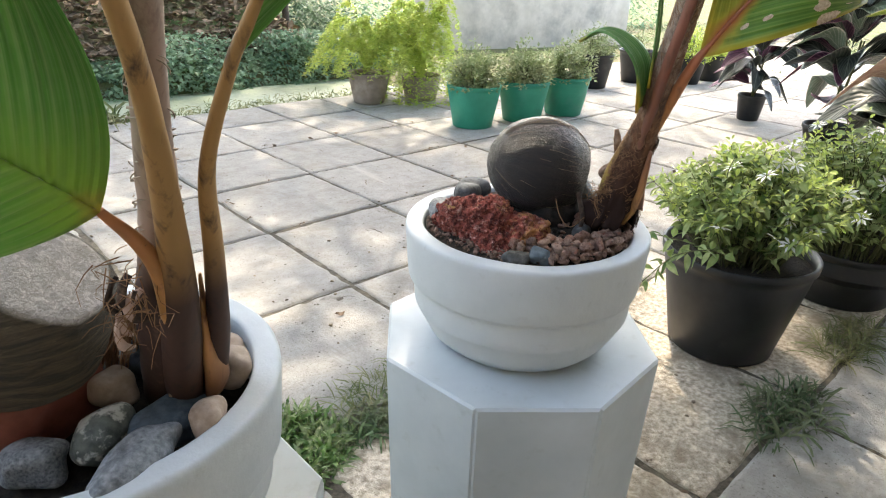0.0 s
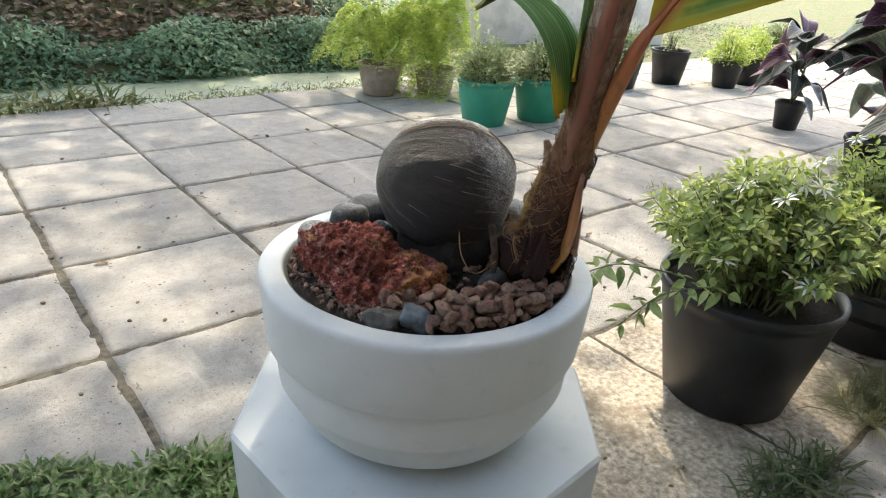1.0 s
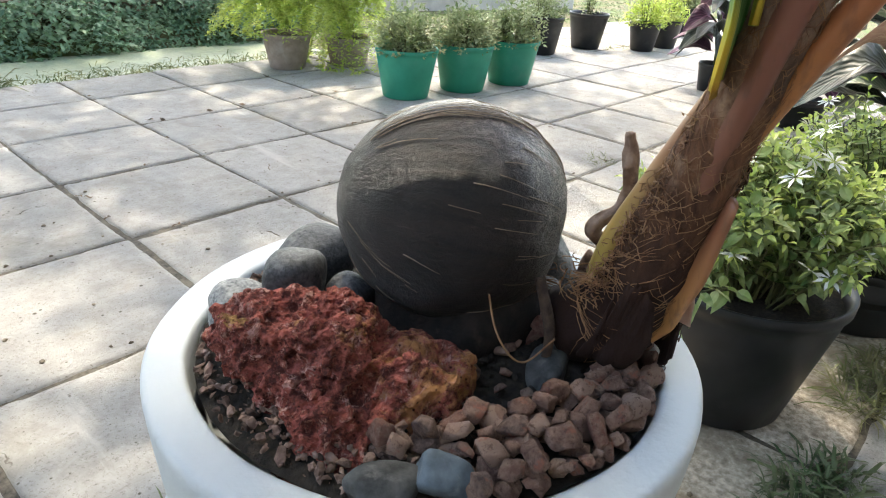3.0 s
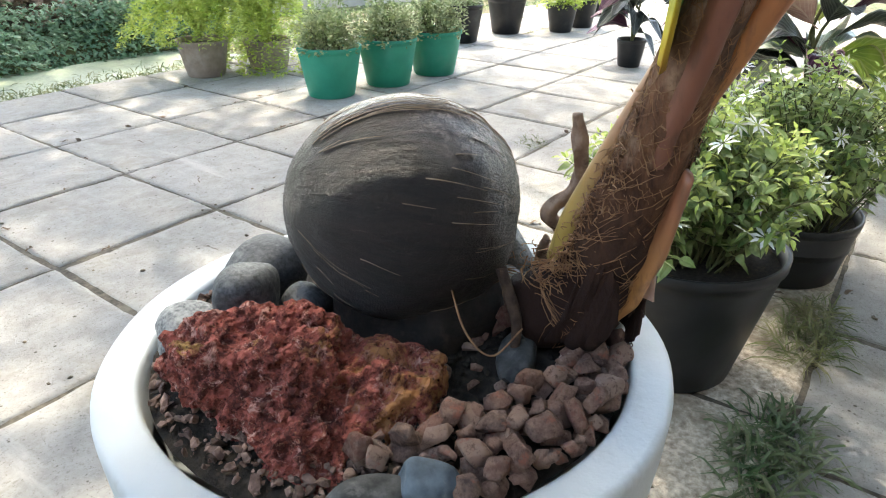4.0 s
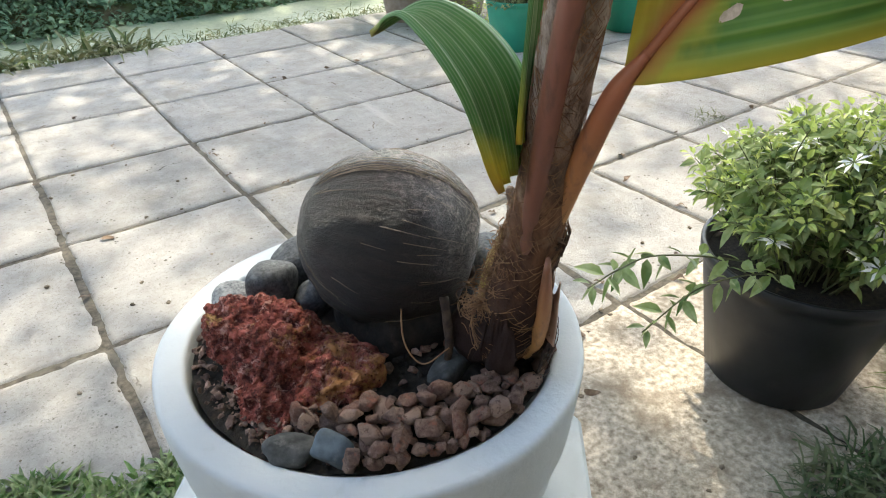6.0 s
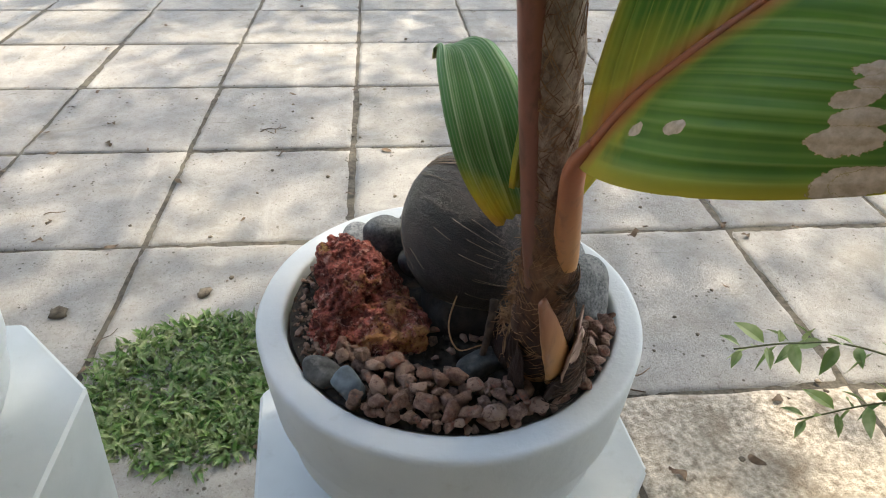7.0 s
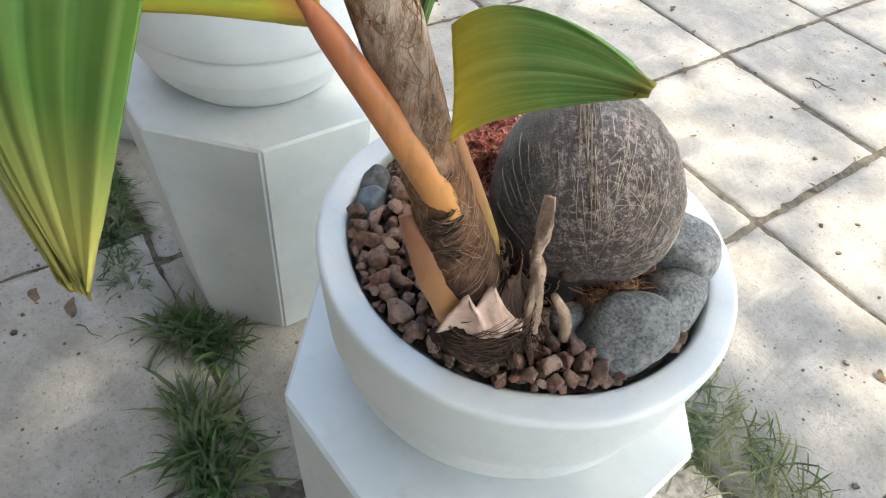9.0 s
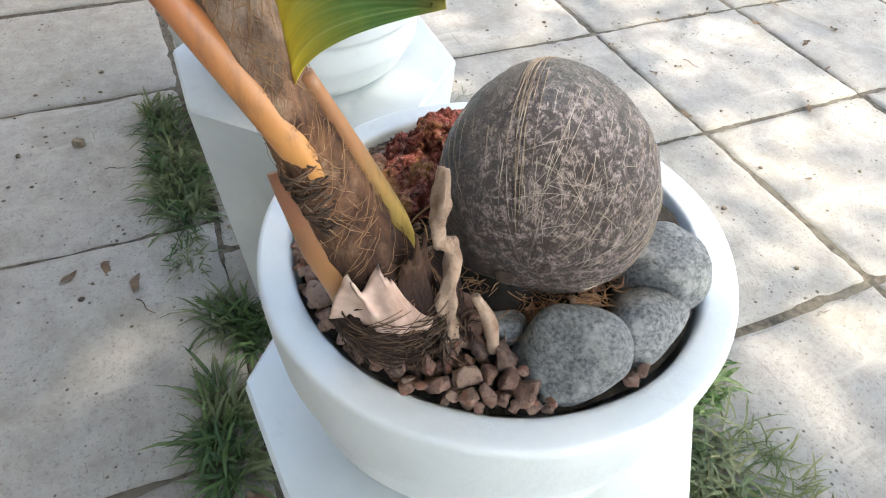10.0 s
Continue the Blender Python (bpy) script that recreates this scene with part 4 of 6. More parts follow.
bm = blob((0.012, 0.010, 0.010), 4, 3, 0.2)
eye_ob = part("eye", bm, M_ROOTDARK, nut, "dark germination eye")
eye_ob.matrix_local = pose(0.074, -0.012, -0.012, 0, 0, 0) @ Matrix.Diagonal((0.35, 0.8, 0.7, 1))
# lump added below the nut, coloured as the deep shade there
seat = under(part("under_husk_fill", blob((0.060, 0.056, 0.045), 8, 4, 0.2, 1.4, 0.8, 0.03), M_UNDERSHADE, None, "near-black lump standing in for the shade under the husk"), palm)
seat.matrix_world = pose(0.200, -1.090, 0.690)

trunk_pts = [(0.222, -1.160, 0.705), (0.232, -1.190, 0.725), (0.223, -1.215, 0.790), (0.212, -1.240, 0.870), (0.198, -1.262, 0.950), (0.184, -1.285, 1.03), (0.166, -1.312, 1.14)]
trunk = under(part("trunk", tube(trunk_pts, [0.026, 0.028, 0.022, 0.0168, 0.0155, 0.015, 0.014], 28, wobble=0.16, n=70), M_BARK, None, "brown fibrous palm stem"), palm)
tp = spline(trunk_pts, 200)


def net(g):
    """One strand of the fibre net that wraps the stem."""
    i = int(g.uniform(18, 185))
    r = float(np.interp(i / 200, np.linspace(0, 1, 7), [0.026, 0.028, 0.022, 0.0168, 0.0155, 0.015, 0.014])) * 1.03
    a0, span, rise = g.uniform(0, 6.28), g.uniform(0.4, 1.5), g.choice((-1, 1)) * g.uniform(2, 13)
    pts = []
    for k in range(8):
        s = k / 7
        j = int(min(197, max(2, i + rise * s)))
        d = (tp[j + 2] - tp[j - 2]).normalized()
        u = d.cross(Vector((0, 1, 0))).normalized()
        v = d.cross(u)
        a = a0 + span * s
        pts.append(tp[j] + (u * math.cos(a) + v * math.sin(a)) * r)
    return pts


part("fibre", hairs(950, 6, net, 0.00030), M_NET, trunk, "net of pale fibres round the stem").matrix_parent_inverse = trunk.matrix_world.inverted()
under(part("leaf_stalk", tube([(0.214, -1.226, 0.80), (0.200, -1.247, 0.88), (0.186, -1.270, 0.96), (0.172, -1.296, 1.04), (0.155, -1.325, 1.13)], [0.008, 0.0095, 0.009, 0.0085, 0.008], 14, 0.8, n=30), M_STALK_RED, None, "red-brown leaf stalk"), palm)
under(part("leaf_stalk", tube([(0.222, -1.205, 0.772), (0.2265, -1.222, 0.806), (0.2245, -1.240, 0.852), (0.213, -1.268, 0.905), (0.203, -1.294, 0.952), (0.205, -1.308, 0.975)], [0.0045, 0.0092, 0.0104, 0.0088, 0.007, 0.003], 16, 0.85, n=40), M_STALK, None, "orange-brown leaf stalk"), palm)
under(part("leaf_stalk", tube([(0.219, -1.178, 0.752), (0.218, -1.188, 0.785), (0.218, -1.208, 0.835), (0.217, -1.230, 0.888)], [0.007, 0.0085, 0.007, 0.0045], 14, 0.8, n=24), M_STALK_OLIVE, None, "olive leaf stalk"), palm)
under(part("cut_sheath", tube([(0.242, -1.206, 0.706), (0.240, -1.219, 0.735), (0.226, -1.237, 0.780), (0.210, -1.252, 0.828)], [0.009, 0.0155, 0.0125, 0.0045], 14, 0.45, wobble=0.08, n=24), M_STUB, None, "cut orange leaf sheath"), palm)


def ragged_shell(cx, cy, z0, z1, r, a0, a1, seed, teeth=0.012, flare=0.0):
    """A torn, wrinkled wrap round the stem foot."""
    bm = bmesh.new()
    n, m, rows = 44, 12, []
    for j in range(m):
        s = j / (m - 1)
        row = []
        for i in range(n):
            a = radians(a0 + (a1 - a0) * i / (n - 1))
            top = z1 + teeth * (noise.noise((i * 0.13 + seed, 0, 3)) + 0.25 * noise.noise((i * 0.5 + seed, 5, 3))) - teeth * 2.0 * (2 * abs(i / (n - 1) - 0.5)) ** 3
            z = z0 + (top - z0) * s
            k = r * (1 - 0.16 * s) + 0.005 * noise.noise((i * 0.10 + seed, s * 1.6, 1)) + 0.0007 * noise.noise((i * 0.45, s * 4 + seed, 1)) + flare * s * s
            row.append(bm.verts.new((cx - 0.008 * s + k * math.cos(a), cy - 0.016 * s + k * math.sin(a), z)))
        rows.append(row)
    for lo, hi in zip(rows, rows[1:]):
        for i in range(n - 1):
            bm.faces.new((lo[i], lo[i + 1], hi[i + 1], hi[i]))
    return bm


thick(under(part("sheath", ragged_shell(0.232, -1.192, 0.731, 0.776, 0.0342, -62, 30, 2, 0.022, 0.003), M_PAPER, None, "pale torn papery sheath"), palm), 0.0012)
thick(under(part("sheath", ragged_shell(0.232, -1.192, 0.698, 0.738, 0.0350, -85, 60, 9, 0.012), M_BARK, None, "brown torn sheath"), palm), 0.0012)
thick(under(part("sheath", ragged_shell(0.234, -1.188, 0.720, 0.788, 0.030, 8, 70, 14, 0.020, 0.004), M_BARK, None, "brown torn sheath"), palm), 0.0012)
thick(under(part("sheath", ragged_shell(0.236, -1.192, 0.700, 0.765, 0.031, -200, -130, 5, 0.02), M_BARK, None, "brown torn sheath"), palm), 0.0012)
under(part("root", tube([(0.262, -1.164, 0.690), (0.257, -1.167, 0.748), (0.243, -1.159, 0.770), (0.252, -1.172, 0.790), (0.2525, -1.173, 0.818), (0.248, -1.170, 0.838)], [0.0066, 0.0052, 0.0046, 0.0040, 0.0054, 0.0030], 12, wobble=1.0, n=90), M_ROOTPALE, None, "twisted pale air root"), palm)
under(part("root", tube([(0.262, -1.150, 0.742), (0.272, -1.142, 0.722), (0.277, -1.140, 0.698)], [0.003, 0.0048, 0.0042], 10, wobble=0.3, n=14), M_ROOTPALE, None, "short pale root"), palm)
under(part("root", tube([(0.172, -1.128, 0.745), (0.160, -1.150, 0.718), (0.167, -1.166, 0.702), (0.186, -1.176, 0.716)], [0.0008, 0.0006], 6, n=24), M_NET, None, "thin pale root"), palm)
under(part("root", tube([(0.200, -1.150, 0.745), (0.192, -1.168, 0.715), (0.187, -1.170, 0.690)], [0.004, 0.003], 8, wobble=0.2, n=16), M_ROOTDARK), palm)


def wrap(g):
    """Loose strands round the stem foot."""
    a0, span, z = g.uniform(-100, 60), g.uniform(15, 70), g.uniform(0.696, 0.742)
    r, rise = g.uniform(0.0335, 0.041), g.uniform(-0.020, 0.020)
    return [(0.232 + r * math.cos(radians(a0 + span * k / 6)), -1.193 + r * math.sin(radians(a0 + span * k / 6)), z + rise * k / 6) for k in range(7)]


under(part("fibre", hairs(110, 27, wrap, 0.0005), M_CHIP, None, "reddish strands round the stem foot"), palm)


def foot_wrap(g):
    """Brown strands bound round the foot of the orange stalk."""
    s = g.random()
    c = Vector((0.2265, -1.222, 0.800)).lerp(Vector((0.2248, -1.240, 0.846)), s * s)
    a0, span = g.uniform(-150, 40), g.uniform(20, 80)
    r, rise = g.uniform(0.0108, 0.0130) + 0.002 * (1 - s), g.uniform(-0.008, 0.008)
    return [c + Vector((r * math.cos(radians(a0 + span * k / 6)), r * math.sin(radians(a0 + span * k / 6)), rise * (k / 6 - 0.5) + 0.3 * r * math.sin(radians(a0 + span * k / 6)))) for k in range(7)]


under(part("fibre", hairs(230, 57, foot_wrap, 0.0008), M_CHIP, None, "brown strands bound round the stalk foot"), palm)


def curl(g):
    """Short rusty threads along the torn edge of the stem."""
    s = g.random()
    x, y, z = 0.209 + 0.001 * s, -1.184 - 0.045 * s, 0.745 + 0.12 * s
    p = Vector((x + g.uniform(-0.012, 0.004), y + g.uniform(-0.008, 0.008), z + g.uniform(-0.01, 0.01)))
    d = Vector((g.uniform(-1, 1), g.uniform(-1.2, 0.2), g.uniform(-0.4, 0.5))).normalized() * g.uniform(0.004, 0.012)
    e = Vector((g.uniform(-1, 1), g.uniform(-1, 1), g.uniform(-1, 1))) * 0.004
    return [p, p + d * 0.35 + e * 0.6, p + d * 0.7 + e, p + d]


under(part("fibre", hairs(480, 19, curl, 0.0005), M_NET, None, "rusty torn threads on the stem"), palm)


def foot_curl(g):
    """Reddish curls round the foot of the olive stalk."""
    c = Vector((0.214, -1.172, 0.752))
    a, r, z = g.uniform(0, 6.28), g.uniform(0.006, 0.015), g.uniform(-0.014, 0.010)
    sp, lift = g.uniform(0.5, 1.8), g.uniform(-0.010, 0.010)
    return [c + Vector((r * math.cos(a + sp * k / 6), r * math.sin(a + sp * k / 6), z + lift * k / 6)) for k in range(7)]


under(part("fibre", hairs(45, 43, foot_curl, 0.0005), M_NET, None, "pinkish curled threads at the stalk foot"), palm)


def tangle(g):
    """Loose tan threads between the nut and the soil."""
    a = g.uniform(-75, 25)
    x, y = 0.202 + g.uniform(0.045, 0.085) * math.cos(radians(a)), -1.071 + g.uniform(0.045, 0.08) * math.sin(radians(a))
    p = Vector((x, y, g.uniform(0.694, 0.722)))
    b, l = g.uniform(0, 6.28), g.uniform(0.008, 0.025)
    d = Vector((math.cos(b) * l, math.sin(b) * l, g.uniform(-0.006, 0.008)))
    n_ = Vector((-d.y, d.x, 0)) * g.uniform(-0.5, 0.5)
    return [p, p + d * 0.33 + n_, p + d * 0.66 + n_, p + d]


under(part("fibre", hairs(260, 23, tangle, 0.0005), M_NET, None, "tan threads under the husk"), palm)


def litter(g):
    a, q = g.uniform(0, 6.28), g.uniform(0.004, 0.024)
    x, y = 0.254 + q * math.cos(a), -1.174 + q * 1.1 * math.sin(a)
    z = 0.694 + 0.05 * max(0, 1 - q / 0.03) * g.random()
    b, l = g.uniform(0, 6.28), g.uniform(0.006, 0.016)
    return [(x, y, z), (x + l * 0.5 * math.cos(b), y + l * 0.5 * math.sin(b), z + g.uniform(0, 0.010)), (x + l * math.cos(b), y + l * math.sin(b), z)]


under(part("fibre", hairs(260, 9, litter, 0.0007), M_CHIP, None, "brown fibres at the stem foot"), palm)

leaf = under(part("leaf", strap([(0.190, -1.235, 0.888), (0.174, -1.241, 0.930), (0.166, -1.234, 0.955), (0.160, -1.212, 0.974), (0.155, -1.187, 0.980), (0.141, -1.164, 0.966)], (0.98, 0.17, 0.12), 0.050, 4), M_STRAP, None, "arching striped green leaf with yellow foot"), palm)
thick(leaf)
leaf = under(part("leaf", strap([(0.186, -1.246, 0.915), (0.192, -1.243, 0.955), (0.200, -1.237, 1.000), (0.205, -1.228, 1.060), (0.208, -1.215, 1.11)], (0.9, 0.3, 0.0), 0.020, 3), M_STRAP, None, "narrow upright green leaf"), palm)
thick(leaf)
LEAF1B = [(0.224, -1.237, 0.886), (0.224, -1.239, 0.920), (0.219, -1.242, 0.955)]
leaf = under(part("leaf", lobe(LEAF1B, (0.302, -1.198, 0.958), (0.232, -1.229, 0.916), (0.257, -1.237, 1.002), 8, 0.0024, spread=0.008), M_FROND, None, "arching green leaf half with frayed tip"), palm)
thick(leaf)
RIB2 = [(0.202, -1.298, 0.957), (0.212, -1.321, 0.998), (0.224, -1.334, 1.022), (0.243, -1.345, 1.047), (0.278, -1.357, 1.085)]
leaf = under(part("leaf", lobe(RIB2, (0.361, -1.417, 1.029), (0.186, -1.444, 1.007), (0.325, -1.385, 1.065), 14, 0.0006, 40, 0.008, 0.2, [Vector((0.208, -1.436, 1.050)), Vector((0.245, -1.434, 1.071))]),
                  M_FROND_OLD, None, "broad green leaf half with brown eaten patches"), palm)
thick(leaf)
part("midrib", tube(RIB2, [0.0032, 0.0012], 8, n=20), M_STALK, leaf, "red-brown midrib").matrix_parent_inverse = leaf.matrix_world.inverted()
leaf = under(part("leaf", lobe(RIB2, (0.300, -1.290, 1.21), (0.194, -1.309, 1.09), (0.300, -1.320, 1.15), 10, 0.0022, 26), M_FROND_UPPER, None, "broad yellowish-green leaf half"), palm)
thick(leaf)

M_REDSTONE = surface("smooth_red_stone", (0.16, 0.045, 0.030), (0.27, 0.085, 0.055), 26, (0.10, 0.03, 0.02), 12, (0.55, 0.7), rough=0.6, bump=0.3, bump_scale=120, distance=0.002)
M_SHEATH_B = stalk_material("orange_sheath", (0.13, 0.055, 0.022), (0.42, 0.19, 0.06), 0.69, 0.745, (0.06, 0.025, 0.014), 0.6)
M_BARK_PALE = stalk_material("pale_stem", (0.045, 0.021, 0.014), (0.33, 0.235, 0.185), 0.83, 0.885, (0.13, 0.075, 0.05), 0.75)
# ---- second coconut palm, in the other white pot ----
palm2 = thing("coconut_palm", "sprouting coconut with tan husk and brown stalks among river stones", "coconut palm", at=(-0.49, -1.07, 0.67))
bm = nut_mesh((0.089, 0.077, 0.071), 5, 0.11)
bmesh.ops.rotate(bm, verts=bm.verts, cent=(0, 0, 0), matrix=pose(0, 0, 0, 30, 8, -35).to_3x3())
for v in bm.verts:
    over = v.co.dot(FACET[0]) - FACET[1]
    if over > 0:
        v.co -= FACET[0] * over * (0.96 + 0.10 * noise.noise(v.co * 60))
nut2 = under(part("nut", bm, M_HUSK_TAN, None, "brown mottled coconut husk torn to a pale flat face"), palm2)
nut2.matrix_world = pose(-0.528, -1.124, 0.790)
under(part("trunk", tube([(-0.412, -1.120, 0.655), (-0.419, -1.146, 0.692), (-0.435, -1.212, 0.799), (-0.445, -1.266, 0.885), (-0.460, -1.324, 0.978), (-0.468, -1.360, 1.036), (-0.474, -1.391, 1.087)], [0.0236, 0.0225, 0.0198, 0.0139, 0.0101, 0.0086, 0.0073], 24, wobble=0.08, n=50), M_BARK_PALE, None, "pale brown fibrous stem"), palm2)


def net2(g):
    z = g.uniform(0.87, 1.06)
    cx, cy, r = -0.445 - 0.163 * (z - 0.885), -1.266 - 0.625 * (z - 0.885), 0.0160 - 0.042 * (z - 0.885)
    a0, span = g.uniform(0, 6.28), g.uniform(0.8, 2.5)
    rise = g.uniform(-0.010, 0.010)
    return [(cx + r * math.cos(a0 + span * k / 7), cy + r * math.sin(a0 + span * k / 7), z + rise * k / 7 - 0.5 * r * math.sin(a0 + span * k / 7)) for k in range(8)]


under(part("fibre", hairs(60, 15, net2, 0.0008), M_FIBRE, None, "net of pale fibres round the stem"), palm2)
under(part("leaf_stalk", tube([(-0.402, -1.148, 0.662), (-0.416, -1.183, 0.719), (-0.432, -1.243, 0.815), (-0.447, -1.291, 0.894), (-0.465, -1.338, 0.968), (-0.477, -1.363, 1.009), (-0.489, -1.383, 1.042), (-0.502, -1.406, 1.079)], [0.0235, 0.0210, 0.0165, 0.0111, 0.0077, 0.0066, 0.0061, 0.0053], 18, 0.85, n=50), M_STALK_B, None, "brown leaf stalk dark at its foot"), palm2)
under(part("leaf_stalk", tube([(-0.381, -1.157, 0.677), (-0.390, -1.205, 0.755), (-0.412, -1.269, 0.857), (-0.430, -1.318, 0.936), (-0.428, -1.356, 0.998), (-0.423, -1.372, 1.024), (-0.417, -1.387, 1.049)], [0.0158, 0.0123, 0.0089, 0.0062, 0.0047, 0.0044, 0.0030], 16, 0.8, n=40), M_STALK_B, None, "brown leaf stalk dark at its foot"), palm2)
under(part("leaf_stalk", tube([(-0.435, -1.236, 0.804), (-0.450, -1.266, 0.853), (-0.467, -1.287, 0.887), (-0.490, -1.307, 0.919)], [0.0129, 0.0082, 0.0056, 0.0030], 14, 0.7, n=20), M_STALK, None, "orange-brown leaf stalk"), palm2)
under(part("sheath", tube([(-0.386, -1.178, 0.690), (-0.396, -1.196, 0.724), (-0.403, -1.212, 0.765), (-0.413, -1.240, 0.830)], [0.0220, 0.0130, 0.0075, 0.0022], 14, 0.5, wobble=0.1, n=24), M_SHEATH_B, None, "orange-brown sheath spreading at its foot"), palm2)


def shred(g):
    """Torn strips where the stalk leaves the nut."""
    p = Vector((-0.464 + g.uniform(-0.025, 0.01), -1.256 + g.uniform(-0.02, 0.02), 0.836 + g.uniform(-0.03, 0.03)))
    d = Vector((g.uniform(-1, 0.3), g.uniform(-1, 0.2), g.uniform(-1.2, 0.5))).normalized() * g.uniform(0.015, 0.035)
    e = Vector((g.uniform(-1, 1), g.uniform(-1, 1), g.uniform(-1, 1))) * 0.010
    return [p, p + d * 0.3 + e * 0.6, p + d * 0.7 + e, p + d]


def dried_flap(g):
    """A curled strip of dried sheath where the stalk leaves the nut."""
    p = Vector((-0.462 + g.uniform(-0.014, 0.006), -1.250 + g.uniform(-0.012, 0.012), 0.832 + g.uniform(-0.020, 0.018)))
    a = g.uniform(0, 6.28)
    u = Vector((math.cos(a), -0.4, math.sin(a))).normalized()
    v = Vector((-math.sin(a), -0.2, math.cos(a))).normalized()
    r, sp = g.uniform(0.006, 0.014), g.uniform(1.5, 3.2)
    return [p + u * (r * math.cos(sp * k / 8)) + v * (r * math.sin(sp * k / 8)) - Vector((0, 0, 0.0015 * k)) for k in range(9)]


g = random.Random(29)
for k in range(9):
    under(part("dried_sheath", tube(dried_flap(g), [0.0028, 0.0042, 0.0012], 7, 0.45, wobble=0.5, n=22), (M_ROOTDARK, M_PAPER, M_ROOTDARK)[k % 3], None, "curled dried purple-brown sheath"), palm2)
under(part("fibre", hairs(50, 37, shred, 0.0005, 3), M_NET, None, "rusty husk threads"), palm2)


def root_path(g):
    """A pale root that drops from the stem foot on to the stones."""
    a = radians(g.uniform(-40, 175))
    q = g.uniform(0.025, 0.078)
    c = Vector((-0.418, -1.105, 0.0))
    d = Vector((math.cos(a), math.sin(a), 0))
    return [c + d * 0.008 + Vector((0, 0, 0.752)), c + d * q * 0.55 + Vector((g.uniform(-0.006, 0.006), g.uniform(-0.006, 0.006), 0.735 + g.uniform(0, 0.012))), c + d * q + Vector((0, 0, 0.672))]


g = random.Random(71)
for k in range(16):
    under(part("root", tube(root_path(g), [g.uniform(0.0028, 0.0045), 0.0018], 8, wobble=0.25, n=12), M_ROOTPALE), palm2)
under(part("fibre", hairs(420, 73, root_path, 0.0009), M_NET, None, "tangle of thin brown roots"), palm2)
LEAF3 = [(-0.490, -1.307, 0.919), (-0.518, -1.325, 0.948), (-0.552, -1.346, 0.982)]
leaf = under(part("leaf", lobe(LEAF3, (-0.541, -1.406, 1.078), (-0.473, -1.358, 1.001), (-0.555, -1.393, 1.058), 9, 0.002), M_FROND_FRESH, None, "broad fresh green leaf half"), palm2)
thick(leaf)
leaf = under(part("leaf", lobe(LEAF3, (-0.623, -1.305, 0.916), (-0.531, -1.285, 0.883), (-0.605, -1.340, 0.973), 9, 0.002), M_FROND_FRESH, None, "broad fresh green leaf half"), palm2)
thick(leaf)
LEAF4 = [(-0.433, -1.356, 0.999), (-0.424, -1.368, 1.018), (-0.418, -1.382, 1.040)]
leaf = under(part("leaf", lobe(LEAF4, (-0.374, -1.404, 1.075), (-0.423, -1.364, 1.010), (-0.400, -1.395, 1.061), 6, 0.0016, spread=0.003), M_FROND_FRESH, None, "small folded green leaf"), palm2)
thick(leaf)
rock2 = part("lava_rock", blob((0.066, 0.058, 0.050), 31, 5, 0.35, 1.3, 0.75, 0.03), M_REDSTONE)
rock2.matrix_world = pose(-0.532, -1.080, 0.680, 0, 0, 30)
tagged(rock2, "smooth dark red rock under the tan coconut", "rock")
for (x, y, z), s, turn, mat, text in (
        ((-0.463, -1.126, 0.684), (0.019, 0.018, 0.018), 20, M_TAN, "smooth round tan river stone"),
        ((-0.490, -1.180, 0.678), (0.027, 0.023, 0.020), 60, M_MOTTLED, "grey-green mottled river stone"),
        ((-0.432, -1.180, 0.668), (0.046, 0.024, 0.020), 20, M_BLUE, "long dark blue-grey river stone"),
        ((-0.411, -1.214, 0.680), (0.023, 0.015, 0.015), 52, M_TAN, "pale tan river stone"),
        ((-0.480, -1.230, 0.680), (0.044, 0.019, 0.016), 26, M_GREYSTONE, "long grey river stone at the rim"),
        ((-0.364, -1.160, 0.682), (0.021, 0.018, 0.018), 80, M_TAN, "pink-tan river stone at the rim"),
        ((-0.403, -1.158, 0.688), (0.028, 0.008, 0.008), 32, M_TAN, "small flat tan river stone"),
        ((-0.380, -0.985, 0.676), (0.030, 0.022, 0.018), 40, M_RIVER, "grey river stone at the rim"),
        ((-0.352, -1.068, 0.674), (0.036, 0.026, 0.020), 100, M_RIVER, "large grey river stone at the rim"),
        ((-0.415, -1.065, 0.670), (0.030, 0.024, 0.020), 60, M_BLUE, "dark grey river stone"),
        ((-0.348, -1.118, 0.672), (0.028, 0.018, 0.016), 70, M_TAN, "smooth tan river stone at the rim"),
        ((-0.418, -0.992, 0.674), (0.022, 0.014, 0.012), 10, M_TAN, "small flat tan river stone"),
        ((-0.425, -1.020, 0.674), (0.020, 0.015, 0.013), 50, M_RIVER, "plain smooth grey river stone"),
        ((-0.440, -0.965, 0.672), (0.026, 0.014, 0.013), -30, M_TAN, "long tan river stone"),
        ((-0.540, -1.165, 0.668), (0.028, 0.022, 0.018), -30, M_RIVER, "plain smooth grey river stone")):
    stone("river_stone", (x, y, z), s, turn, mat, text, (x * 7919) % 40, 0.25, group=G_RIVER)


